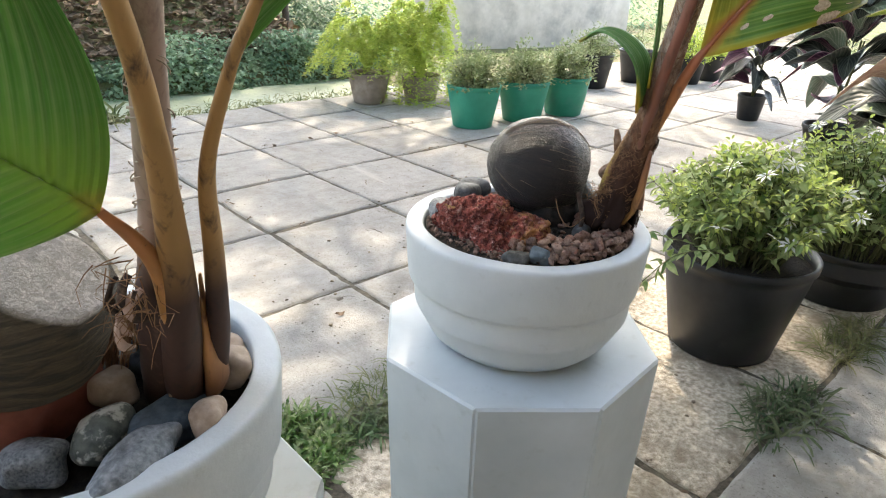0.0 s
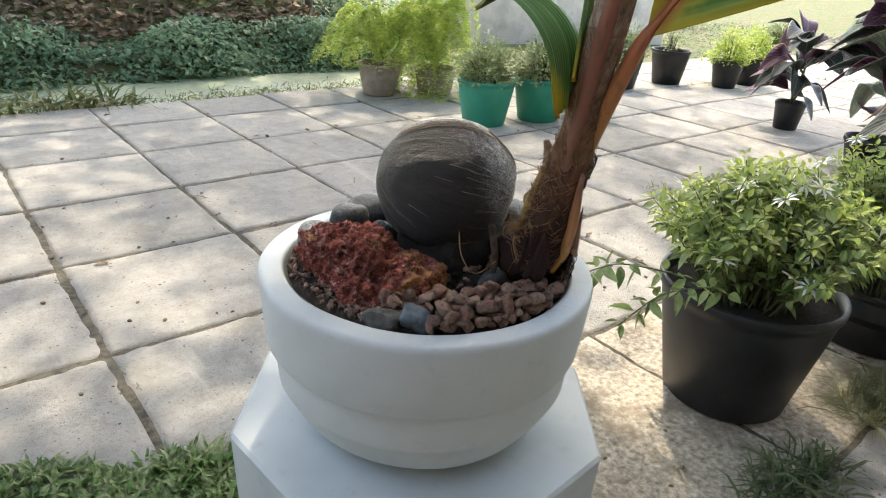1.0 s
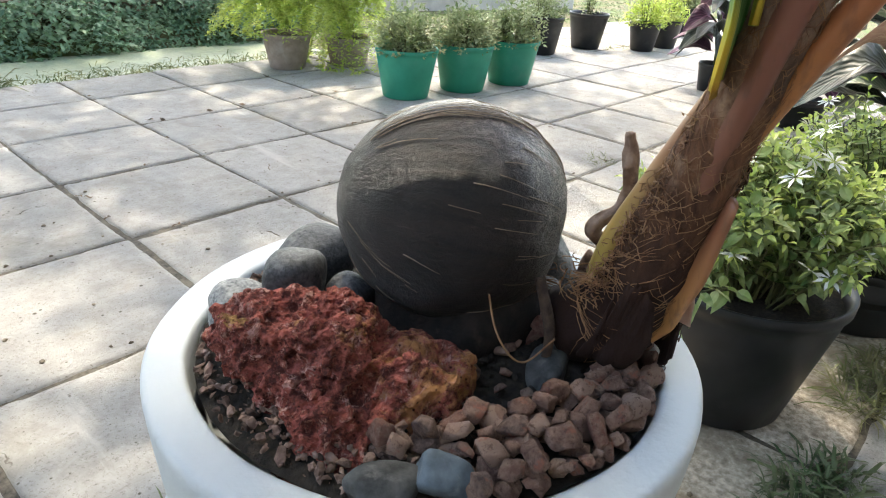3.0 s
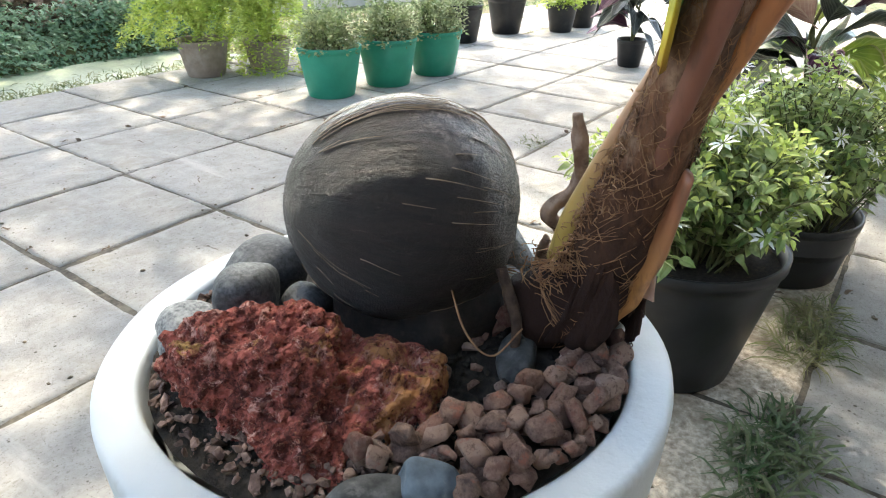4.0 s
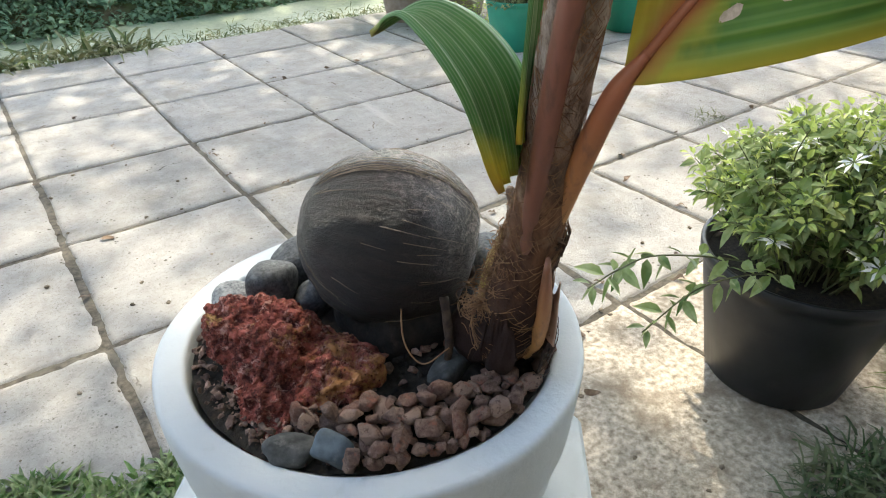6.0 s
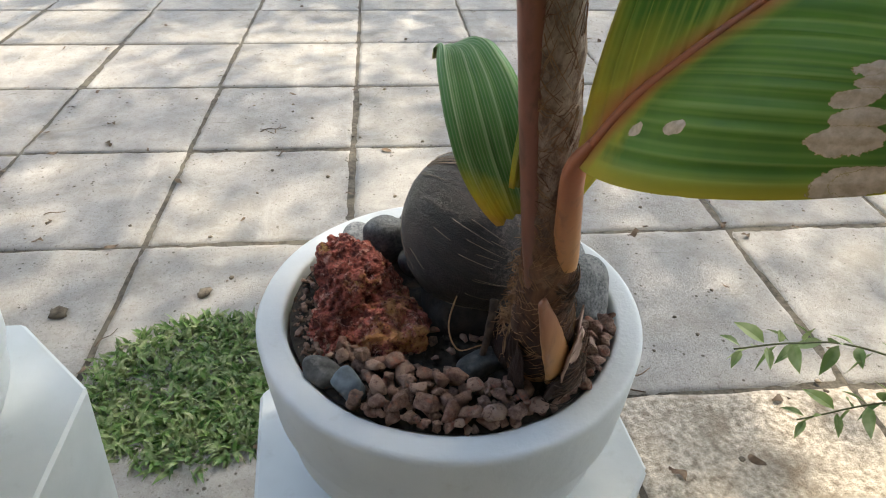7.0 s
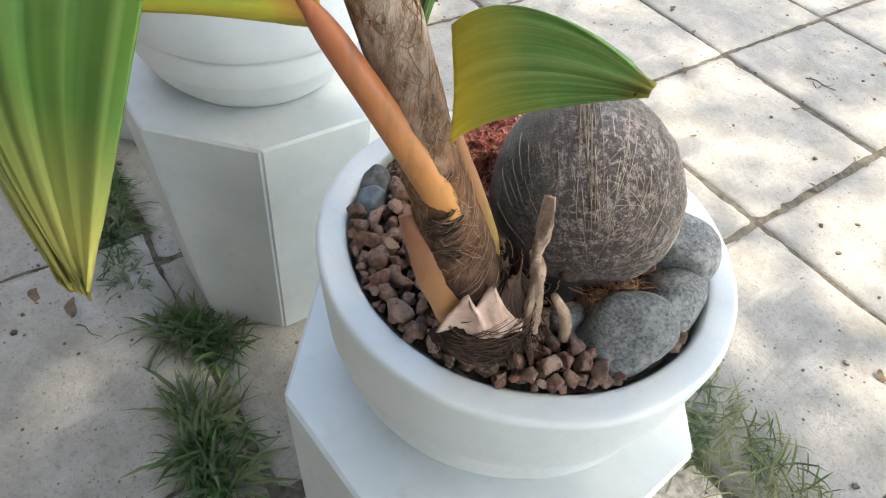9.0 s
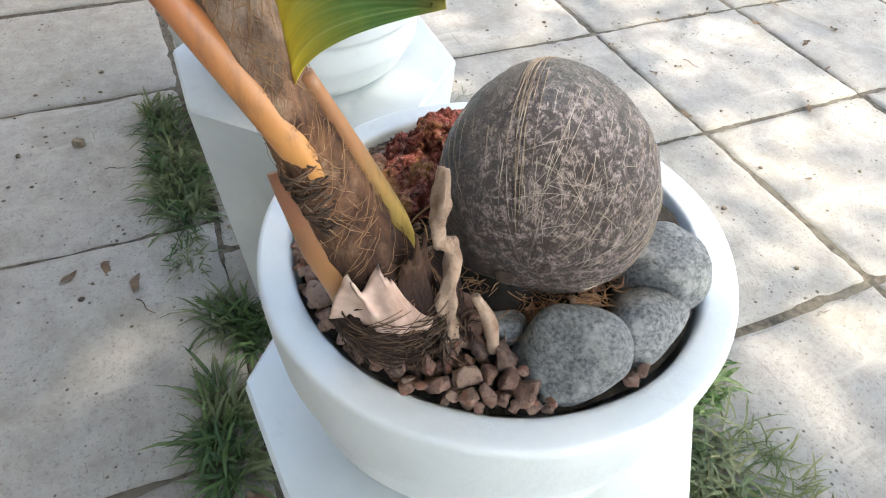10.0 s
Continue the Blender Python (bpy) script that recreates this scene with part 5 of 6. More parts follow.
# ---- plants ----
def blades(n, place_fn, seed, bm_name="foliage", width=0.3, fold=0.25, steps=3):
    """Many small leaves in one mesh: place_fn(rng) gives foot, direction, length, droop."""
    rg = random.Random(seed)
    verts, faces = [], []
    for _ in range(n):
        got = place_fn(rg)
        if got is None:
            continue
        p, d, length, droop = got
        p, d = Vector(p), Vector(d).normalized()
        side = d.cross(Vector((0, 0, 1)))
        side = side.normalized() if side.length > 1e-4 else Vector((1, 0, 0))
        twist = Matrix.Rotation(rg.uniform(-0.9, 0.9), 3, d)
        side = twist @ side
        up = side.cross(d)
        w = length * width * rg.uniform(0.8, 1.2)
        base = len(verts)
        verts.append(p)
        for k in range(1, steps):
            s = k / steps
            c = p + d * (length * s) - Vector((0, 0, droop * length * s * s))
            h = w * math.sin(math.pi * s ** 0.8) * 0.5
            verts += [c + side * h + up * h * fold, c, c - side * h + up * h * fold]
        verts.append(p + d * length - Vector((0, 0, droop * length)))
        tip = len(verts) - 1
        a = base + 1
        faces += [(base, a, a + 1), (base, a + 1, a + 2)]
        for k in range(steps - 2):
            q = a + 3 * k
            faces += [(q, q + 3, q + 4, q + 1), (q + 1, q + 4, q + 5, q + 2)]
        q = a + 3 * (steps - 2)
        faces += [(q, tip, q + 1), (q + 1, tip, q + 2)]
    return data_mesh(bm_name, verts, faces, False)


M_GRASS = leafy("lawn_grass", (0.02, 0.055, 0.020), (0.085, 0.155, 0.055), (0.22, 0.23, 0.13), glow=0.25)
M_LAWN = leafy("broad_lawn_grass", (0.022, 0.075, 0.014), (0.13, 0.25, 0.06), (0.36, 0.40, 0.22), glow=0.25, scale=45.0)
M_GRASS_DRY = leafy("weedy_grass", (0.045, 0.080, 0.025), (0.17, 0.21, 0.075), (0.36, 0.33, 0.18), glow=0.28)
M_JASMINE = leafy("jasmine_leaf", (0.060, 0.125, 0.034), (0.29, 0.385, 0.12), (0.46, 0.52, 0.26), glow=0.3, scale=22.0)
M_JASMINE_TIP = leafy("young_jasmine_leaf", (0.30, 0.42, 0.08), (0.50, 0.60, 0.16), (0.60, 0.64, 0.26), glow=0.35, scale=22.0)
M_FERN = leafy("fern_leaf", (0.24, 0.38, 0.06), (0.50, 0.60, 0.13), (0.60, 0.64, 0.20), glow=0.45)
M_BOX = leafy("pale_small_leaf", (0.11, 0.17, 0.06), (0.34, 0.41, 0.19), (0.50, 0.53, 0.33), glow=0.3)
M_HEDGE = leafy("dark_hedge_leaf", (0.035, 0.075, 0.050), (0.13, 0.22, 0.14), (0.21, 0.32, 0.20), glow=0.3, scale=3.0)
M_IVY = leafy("bank_leaf", (0.075, 0.16, 0.095), (0.22, 0.36, 0.21), (0.34, 0.46, 0.28), glow=0.3, scale=2.5)
M_CANOPY = leafy("tree_leaf", (0.03, 0.07, 0.015), (0.08, 0.15, 0.03), (0.12, 0.18, 0.05), glow=0.3)
M_DEAD = surface("dead_leaf", (0.07, 0.045, 0.03), (0.20, 0.14, 0.09), 40, None, rough=0.9, bump=0.2, vary=0.4)
M_PETAL = surface("white_petal", (0.75, 0.76, 0.72), (0.85, 0.86, 0.82), 50, None, rough=0.6, bump=0)
M_STEM = surface("green_stem", (0.06, 0.08, 0.03), (0.14, 0.14, 0.06), 60, None, rough=0.7, bump=0.2)
M_TREEBARK = surface("tree_bark", (0.035, 0.028, 0.022), (0.11, 0.09, 0.075), 25, None, rough=0.95, bump=0.8, bump_scale=50, distance=0.01, stretch=(1, 1, 0.3))
M_WALL = surface("rendered_wall", (0.50, 0.465, 0.43), (0.66, 0.62, 0.58), 5, (0.34, 0.33, 0.315), 2, (0.5, 0.72), rough=0.95, bump=0.4, bump_scale=30, distance=0.004)


def potted(name, x, y, r_top, r_base, h, mat, pot_label, label, category, group="", lip=0.012, tilt=0.0):
    ob = thing(name, label, category, group, at=(x, y, 0.0))
    prof = [(0, 0.002), (r_base * 0.94, 0.0), (r_base, 0.008), (r_base + (r_top - r_base) * 0.85, h * 0.86), (r_top * 0.965, h - lip * 2.2), (r_top, h - lip * 2.0), (r_top * 1.005, h - 0.004),
            (r_top * 0.99, h), (r_top * 0.955, h - 0.003), (r_top * 0.93, h - 0.03), (r_base * 1.1, h * 0.5), (0, h * 0.5)]
    part("pot", lathe(prof, 48, 0.002, x), mat, ob, pot_label)
    s = bmesh.new()
    bmesh.ops.create_circle(s, cap_ends=True, segments=32, radius=r_top * 0.94)
    so = part("soil", s, M_SOIL, ob, "dark potting soil")
    so.location = (0, 0, h - 0.035)
    return ob


def bush(rx, h, z0, leaf_len, droop=0.25, out=1.0, hollow=0.35):
    """Leaves through a rounded crown, thicker at its skin."""
    def fn(g):
        a, u = g.uniform(0, 6.283), g.random()
        el = math.asin(g.uniform(-0.15, 1.0))
        q = hollow + (1 - hollow) * g.random() ** 0.5
        lump = 0.84 + 0.55 * noise.noise((math.cos(a) * 2.2 + rx * 31, math.sin(a) * 2.2 + z0 * 17, el * 2.0))
        p = Vector((rx * math.cos(a) * math.cos(el), rx * math.sin(a) * math.cos(el), h * math.sin(el))) * q * lump
        p.z += z0
        d = Vector((math.cos(a) * math.cos(el) * out * 0.6 + g.uniform(-1, 1), math.sin(a) * math.cos(el) * out * 0.6 + g.uniform(-1, 1), 0.5 * math.sin(el) + g.uniform(-0.5, 0.9)))
        return p, d, leaf_len * g.uniform(0.6, 1.25), droop
    return fn


def twigs(n, seed, rx, h, z0, r=0.002):
    rg = random.Random(seed)
    bm = bmesh.new()
    for _ in range(n):
        a, q = rg.uniform(0, 6.283), rg.uniform(0.3, 0.95)
        e = Vector((rx * q * math.cos(a), rx * q * math.sin(a), z0 + h * math.sqrt(max(0.05, 1 - q * q)) * 0.9))
        b = Vector((e.x * 0.25, e.y * 0.25, z0 - 0.03))
        tube([b, (b + e) / 2 + Vector((0, 0, 0.25 * h)), e], [r * 1.5, r * 0.6], 5, bm=bm, n=7, caps=False)
    return bm


def star(size, seed):
    """A white jasmine flower of narrow petals."""
    g = random.Random(seed)
    verts, faces = [], []
    for k in range(8):
        a = 2 * math.pi * k / 8 + g.uniform(-0.1, 0.1)
        d, s = Vector((math.cos(a), math.sin(a), 0.12)), Vector((-math.sin(a), math.cos(a), 0))
        b = len(verts)
        verts += [d * size * 0.08, d * size * 0.55 + s * size * 0.13, d * size * 0.55 - s * size * 0.13, d * size + Vector((0, 0, -size * 0.15))]
        faces += [(b, b + 2, b + 3, b + 1)]
    return data_mesh("flower", verts, faces)


star_mesh = star(0.032, 1)
star_mesh.materials.append(M_PETAL)


def shoot_paths(n, rx, h, z0, seed):
    """Stems that rise from the soil and lean out over a rounded crown."""
    g = random.Random(seed)
    paths = []
    for _ in range(n):
        a, q = g.uniform(0, 6.283), math.sqrt(g.random())
        k = g.uniform(0.78, 1.13)
        top = h * (1.05 - 0.62 * q * q) * k
        b = Vector((rx * 0.45 * q * math.cos(a), rx * 0.45 * q * math.sin(a), z0 - 0.03))
        e = Vector((rx * q * k * math.cos(a), rx * q * k * math.sin(a), z0 + top))
        m = b.lerp(e, 0.55) + Vector((g.uniform(-0.03, 0.03), g.uniform(-0.03, 0.03), 0.16 * h))
        paths.append(spline([b, m, e], 24))
    return paths


def paired_leaves(paths, seed, size, first=5, step=2):
    """Leaves in opposite pairs along each stem; the youngest apart."""
    g = random.Random(seed)
    old, young = [], []
    for path in paths:
        turn = g.uniform(0, 3.14)
        for k in range(first, len(path), step):
            d = (path[min(k + 1, len(path) - 1)] - path[k - 1]).normalized()
            u = d.orthogonal().normalized()
            v = d.cross(u)
            turn += 1.57 + g.uniform(-0.3, 0.3)
            late = k > len(path) - 5
            for s in (1, -1):
                out = (u * math.cos(turn) + v * math.sin(turn)) * s
                if g.random() < 0.08:
                    continue
                leaf = (path[k] + out * 0.003, out + d * (1.1 if late else 0.45) + Vector((0, 0, g.uniform(-0.25, 0.25))), size * g.uniform(0.75, 1.2) * (0.65 if late else 1.0), 0.22)
                (young if late else old).append(leaf)
    return old, young


def leaf_mesh(items, seed, width):
    it = iter(items)
    return blades(len(items), lambda g: next(it), seed, width=width, fold=0.35, steps=4)


def jasmine(x, y, r_top, r_base, h, rx, ch, n, flowers, seed):
    ob = potted("potted_jasmine", x, y, r_top, r_base, h, M_BLACK, "black plastic nursery pot", "bushy jasmine with white star flowers in a black plastic pot", "potted plant", "potted jasmines")
    paths = shoot_paths(n, rx, ch, h, seed)
    old, young = paired_leaves(paths, seed, 0.038)
    part("foliage", leaf_mesh(old, seed, 0.42), M_JASMINE, ob, "green pointed leaves in pairs")
    part("foliage", leaf_mesh(young, seed + 1, 0.40), M_JASMINE_TIP, ob, "lime young leaves at the shoot tips")
    stems = bmesh.new()
    for path in paths:
        tube(path[::3], [0.0022, 0.0010], 5, bm=stems, caps=False)
    tagged(part("stem", stems, M_STEM, ob), kind="stuff")
    g = random.Random(seed + 5)
    for path in g.sample(paths, flowers):
        f = part("flower", star_mesh, None, ob)
        f.matrix_local = pose(*path[-1], g.uniform(-50, 50), g.uniform(-50, 50), 0)
    return ob


jas = jasmine(1.25, -1.01, 0.215, 0.150, 0.325, 0.265, 0.275, 230, 18, 11)


TRAIL = spline([(-0.12, 0.0, 0.32), (-0.28, 0.02, 0.40), (-0.48, 0.04, 0.475), (-0.60, 0.02, 0.51), (-0.70, 0.0, 0.525)], 40)
TRAIL2 = spline([(-0.12, -0.05, 0.32), (-0.28, -0.04, 0.40), (-0.44, -0.02, 0.425), (-0.58, -0.02, 0.40)], 40)
for path in (TRAIL, TRAIL2):
    old, young = paired_leaves([path], 77, 0.042, 8, 2)
    tagged(part("shoot", leaf_mesh(old + young, 78, 0.46), M_JASMINE, jas), "trailing leafy shoot", kind="stuff")
    part("shoot_stem", tube(path, [0.002, 0.0012], 5), M_STEM, jas)
jasmine(1.93, -1.12, 0.20, 0.17, 0.20, 0.34, 0.40, 230, 26, 12)


def fern_fn(rx, h, z0, hang=0.12):
    def fn(g):
        a, s = g.uniform(0, 6.283), g.random() ** 0.7
        k = int(a * 6) / 6 * 1.0
        a = k + g.uniform(-0.10, 0.10)
        reach = rx * (0.7 + 0.5 * noise.noise((k * 3, 1, z0)))
        top = h * (0.75 + 0.6 * noise.noise((k * 5, 7, z0)))
        p = Vector((reach * s * math.cos(a), reach * s * math.sin(a), z0 + top * math.sin(min(3.3, s * 2.9)) - hang * s * s + g.uniform(-0.02, 0.02)))
        d = Vector((math.cos(a + g.choice((-1.2, 1.2))), math.sin(a + g.choice((-1.2, 1.2))), g.uniform(-0.3, 0.4)))
        p.z = max(p.z, 0.02)
        return p, d, 0.030 * g.uniform(0.6, 1.3), 0.3
    return fn


fern = potted("potted_fern", 2.54, 2.55, 0.168, 0.120, 0.235, M_CLAY, "weathered brown clay pot", "feathery yellow-green fern in a weathered clay pot", "potted plant", "potted ferns")
part("foliage", blades(15000, fern_fn(0.60, 0.44, 0.27, 0.10), 31, width=0.34), M_FERN, fern, "arching feathery fronds")
fern = potted("potted_fern", 2.97, 2.42, 0.165, 0.130, 0.20, M_CLAY, "pale weathered pot", "tall trailing yellow-green fern in a pale pot", "potted plant", "potted ferns")
part("foliage", blades(17000, fern_fn(0.50, 0.78, 0.16, 0.34), 32, width=0.34), M_FERN, fern, "trailing feathery fronds")

for k, (x, y) in enumerate(((2.66, 1.50), (3.10, 1.43), (3.54, 1.39))):
    ob = potted("potted_shrub", x, y, 0.188, 0.138, 0.29, M_GREEN, "bright green plastic pot", "small pale-leaved shrub in a bright green plastic pot", "potted plant", "shrubs in green pots")
    part("foliage", blades(2600, bush(0.225, 0.27, 0.29, 0.030, 0.1), 41 + k, width=0.5), M_BOX, ob, "dense small pale leaves")
    tagged(part("stem", twigs(30, 51 + k, 0.2, 0.22, 0.28), M_STEM, ob), kind="stuff")
for k, (x, y, rt, rb, h, rx, ch) in enumerate(((4.75, 2.0, 0.19, 0.14, 0.31, 0.22, 0.25), (5.42, 1.95, 0.182, 0.13, 0.31, 0.10, 0.18), (5.82, 1.58, 0.147, 0.105, 0.25, 0.22, 0.30),
                                               (6.22, 1.56, 0.150, 0.11, 0.26, 0.22, 0.30), (7.30, 1.86, 0.17, 0.12, 0.30, 0.15, 0.25))):
    ob = potted("potted_shrub", x, y, rt, rb, h, M_BLACK, "black plastic nursery pot", "young shrub in a black plastic nursery pot", "potted plant", "shrubs in black pots")
    part("foliage", blades(1300 if k != 1 else 90, bush(rx, ch, h, 0.04, 0.1), 61 + k, width=0.35), M_FERN if k in (2, 3) else M_BOX, ob, "sparse pale leaves")
    tagged(part("stem", twigs(20, 71 + k, rx * 0.8, ch * 0.9, h), M_STEM, ob), kind="stuff")


def ti_material(name, body, deep, vein, margin, rough=0.4):
    """Broad leaf with pale feathered veins and a pale margin; u runs along it, v across."""
    m, t, b = shader(name, rough, 0, 0.5)
    uv = t.nodes.new("ShaderNodeUVMap").outputs["UV"]
    sep = t.nodes.new("ShaderNodeSeparateXYZ")
    t.links.new(uv, sep.inputs[0])
    off = node(t, "ShaderNodeMath")
    off.operation = "SUBTRACT"
    off.inputs[1].default_value = 0.5
    t.links.new(sep.outputs["Y"], off.inputs[0])
    side = node(t, "ShaderNodeMath")
    side.operation = "ABSOLUTE"
    t.links.new(off.outputs[0], side.inputs[0])
    slant = node(t, "ShaderNodeMath")
    slant.operation = "MULTIPLY_ADD"
    slant.inputs[1].default_value = -0.7
    t.links.new(side.outputs[0], slant.inputs[0])
    t.links.new(sep.outputs["X"], slant.inputs[2])
    beat = node(t, "ShaderNodeMath")
    beat.operation = "MULTIPLY"
    beat.inputs[1].default_value = 75.0
    t.links.new(slant.outputs[0], beat.inputs[0])
    wave = node(t, "ShaderNodeMath")
    wave.operation = "SINE"
    t.links.new(beat.outputs[0], wave.inputs[0])
    g = grain(t, place(t), 14, 5.0, 0.65)
    col = mixed(t, ramp(t, g, 0.38, 0.64), deep, body)
    col = mixed(t, ramp(t, wave.outputs[0], 0.45, 1.5), col, vein)
    col = mixed(t, ramp(t, side.outputs[0], 0.035, 0.015), col, vein)
    col = mixed(t, ramp(t, side.outputs[0], 0.455, 0.475), col, margin)
    t.links.new(col, b.inputs["Base Color"])
    relief(t, b, wave.outputs[0], 0.3, 0.002)
    tr = t.nodes.new("ShaderNodeBsdfTranslucent")
    t.links.new(col, tr.inputs["Color"])
    mx = t.nodes.new("ShaderNodeMixShader")
    mx.inputs[0].default_value = 0.18
    t.links.new(b.outputs[0], mx.inputs[1])
    t.links.new(tr.outputs[0], mx.inputs[2])
    t.links.new(mx.outputs[0], t.nodes["Material Output"].inputs["Surface"])
    return m


M_TI = ti_material("dark_ti_leaf", (0.055, 0.075, 0.060), (0.020, 0.028, 0.026), (0.15, 0.18, 0.16), (0.30, 0.33, 0.29))
M_TI_PINK = ti_material("purple_ti_leaf", (0.12, 0.035, 0.075), (0.05, 0.015, 0.035), (0.26, 0.10, 0.17), (0.42, 0.24, 0.28))
M_TI_PALE = ti_material("pale_ti_leaf", (0.30, 0.38, 0.28), (0.19, 0.27, 0.19), (0.50, 0.54, 0.46), (0.62, 0.62, 0.54))
M_TI_LIME = ti_material("lime_ti_leaf", (0.36, 0.46, 0.06), (0.24, 0.34, 0.05), (0.50, 0.55, 0.16), (0.60, 0.58, 0.30))
M_TI_PEACH = ti_material("peach_ti_leaf", (0.58, 0.42, 0.34), (0.45, 0.28, 0.24), (0.66, 0.54, 0.44), (0.68, 0.60, 0.50))


def ti_plant(x, y, r, h, spread, top, n, seed, tones):
    ob = potted("potted_ti_plant", x, y, r, r * 0.75, h, M_BLACK, "small black plastic pot", "dark purple-green broad-leaved ti plant in a black pot", "potted plant", "ti plants")
    g = random.Random(seed)
    for k in range(3):
        part("stem", tube([(0, 0, h - 0.02), (g.uniform(-0.05, 0.05), g.uniform(-0.05, 0.05), h + top * 0.4), (g.uniform(-0.1, 0.1), g.uniform(-0.1, 0.1), h + top * 0.8)], [0.009, 0.006], 7, n=8), M_STEM, ob)
    for k in range(n):
        a, lift = k * 2.4 + g.uniform(-0.4, 0.4), g.random()
        z = h + top * (0.10 + 0.85 * lift)
        L = spread * g.uniform(0.75, 1.15)
        d = Vector((math.cos(a), math.sin(a), 0))
        b = Vector((0, 0, z))
        rise, fall = 0.05 + 0.40 * lift, g.uniform(0.0, 0.55) * (1.3 - lift)
        line = spline([b + d * 0.02, b + d * L * 0.45 + Vector((0, 0, rise * L)), b + d * L * 0.95 + Vector((0, 0, (rise - fall) * L))], 13)
        tilt = g.uniform(-0.7, 0.7)
        sd = (Vector((-d.y, d.x, 0)) * math.cos(tilt) + Vector((0, 0, math.sin(tilt)))) * L * 0.46
        verts, uv = [], []
        for i, p in enumerate(line):
            s = i / 12
            w = 0.03 if s < 0.12 else math.sin(math.pi * min(1, (s - 0.10) / 0.91) ** 0.8) ** 0.75
            for c in range(5):
                v = c / 4 - 0.5
                verts.append(p + sd * (w * v) + Vector((0, 0, L * w * (0.34 * v * v + 0.012 * math.sin(i * 1.7 + c * 2.1)))))
                uv.append((s, c / 4))
        faces = [(5 * i + c, 5 * i + 5 + c, 5 * i + 6 + c, 5 * i + 1 + c) for i in range(12) for c in range(4)]
        thick(part("leaf", data_mesh("leaf", verts, faces, True, uv), tones[k % len(tones)], ob), 0.001)
    return ob


ti_plant(4.62, 0.42, 0.105, 0.195, 0.34, 0.40, 26, 3, (M_TI, M_TI_PINK, M_TI, M_TI_PINK, M_TI))
ti_plant(4.10, -0.32, 0.16, 0.17, 0.46, 0.66, 46, 4, (M_TI, M_TI, M_TI_PINK, M_TI, M_TI_PALE))
ti_plant(3.10, -0.95, 0.19, 0.30, 0.40, 0.52, 26, 5, (M_TI_PALE, M_TI, M_TI_LIME, M_TI, M_TI_PEACH, M_TI_PINK))

# ---- grass ----
def tuft(x, y, rx, ry, n, length, mat, label, seed, spread=1.0, droop=0.5, turn=0.0, width=0.030):
    def fn(g):
        a, q = g.uniform(0, 6.283), math.sqrt(g.random())
        u, v = rx * q * math.cos(a), ry * q * math.sin(a)
        c, s = math.cos(radians(turn)), math.sin(radians(turn))
        return ((x + u * c - v * s, y + u * s + v * c, -0.012), (g.uniform(-1, 1) * spread, g.uniform(-1, 1) * spread, g.uniform(0.4, 1.2)), length * g.uniform(0.4, 1.2), droop)
    return tagged(part("grass", blades(n, fn, seed, "grass", width=width, fold=0.2), mat), label, "grass", kind="stuff")


tuft(-0.32, -0.53, 0.24, 0.22, 6400, 0.065, M_LAWN, "lush green grass patch between the pedestals", 1, 1.2, 0.4, 0, 0.16)
tuft(-0.01, -0.58, 0.14, 0.14, 2200, 0.070, M_LAWN, "lush green grass along a paving joint", 2, 1.2, 0.4, 0, 0.14)
tuft(0.36, -0.55, 0.22, 0.08, 640, 0.13, M_GRASS_DRY, "dry weedy grass in a paving joint", 3, 1.2, 0.6)
tuft(1.05, -1.30, 0.17, 0.08, 520, 0.14, M_GRASS, "weedy grass clump in a paving joint", 4, 1.2, 0.6, 0, 0.05)
tuft(1.58, -1.28, 0.18, 0.07, 700, 0.14, M_GRASS_DRY, "weedy grass clump in a paving joint", 5, 1.2, 0.6)
tuft(-1.10, -1.375, 0.12, 0.035, 420, 0.11, M_GRASS, "tuft of dark green grass beside a pedestal", 6, 1.0, 0.5, 4, 0.055)
tuft(-0.84, -1.365, 0.16, 0.04, 700, 0.12, M_GRASS, "tuft of dark green grass beside a pedestal", 7, 1.0, 0.5, 0, 0.055)
tuft(-0.60, -1.375, 0.08, 0.02, 160, 0.08, M_GRASS, "tuft of grass at a pedestal foot", 8, 1.0, 0.5, 0, 0.055)
tuft(-0.37, -1.305, 0.09, 0.04, 420, 0.11, M_GRASS, "tuft of dark green grass between the pedestals", 11, 1.0, 0.5, 35, 0.055)
tuft(-0.14, -1.375, 0.11, 0.035, 360, 0.14, M_GRASS, "tuft of dark green grass in a paving joint", 9, 1.0, 0.5, 0, 0.05)
tuft(0.22, -0.640, 0.13, 0.05, 520, 0.11, M_GRASS, "dark green grass clump behind the pedestal", 10, 1.2, 0.6, 0, 0.06)
tuft(-0.93, -0.58, 0.07, 0.05, 130, 0.08, M_GRASS, "small grass tuft in a paving joint", 12, 1.0, 0.5)
tuft(2.55, 0.07, 0.09, 0.06, 160, 0.09, M_GRASS_DRY, "small grass tuft in a paving joint", 13, 1.2, 0.5)
tuft(5.7, 1.75, 0.25, 0.08, 200, 0.10, M_GRASS_DRY, "low weeds between nursery pots", 14, 1.2, 0.5)

# ---- far bank, wall, trees ----
bm = box(-1.1, -0.1, -0.05, 2.4, 0.1, 0.62, 0.01)
wall = part("wall_north", bm, M_WALL)
wall.matrix_world = pose(6.2, 4.75, 0, 0, 0, -14)
tagged(wall, "low weathered grey rendered wall", "wall", kind="structure")


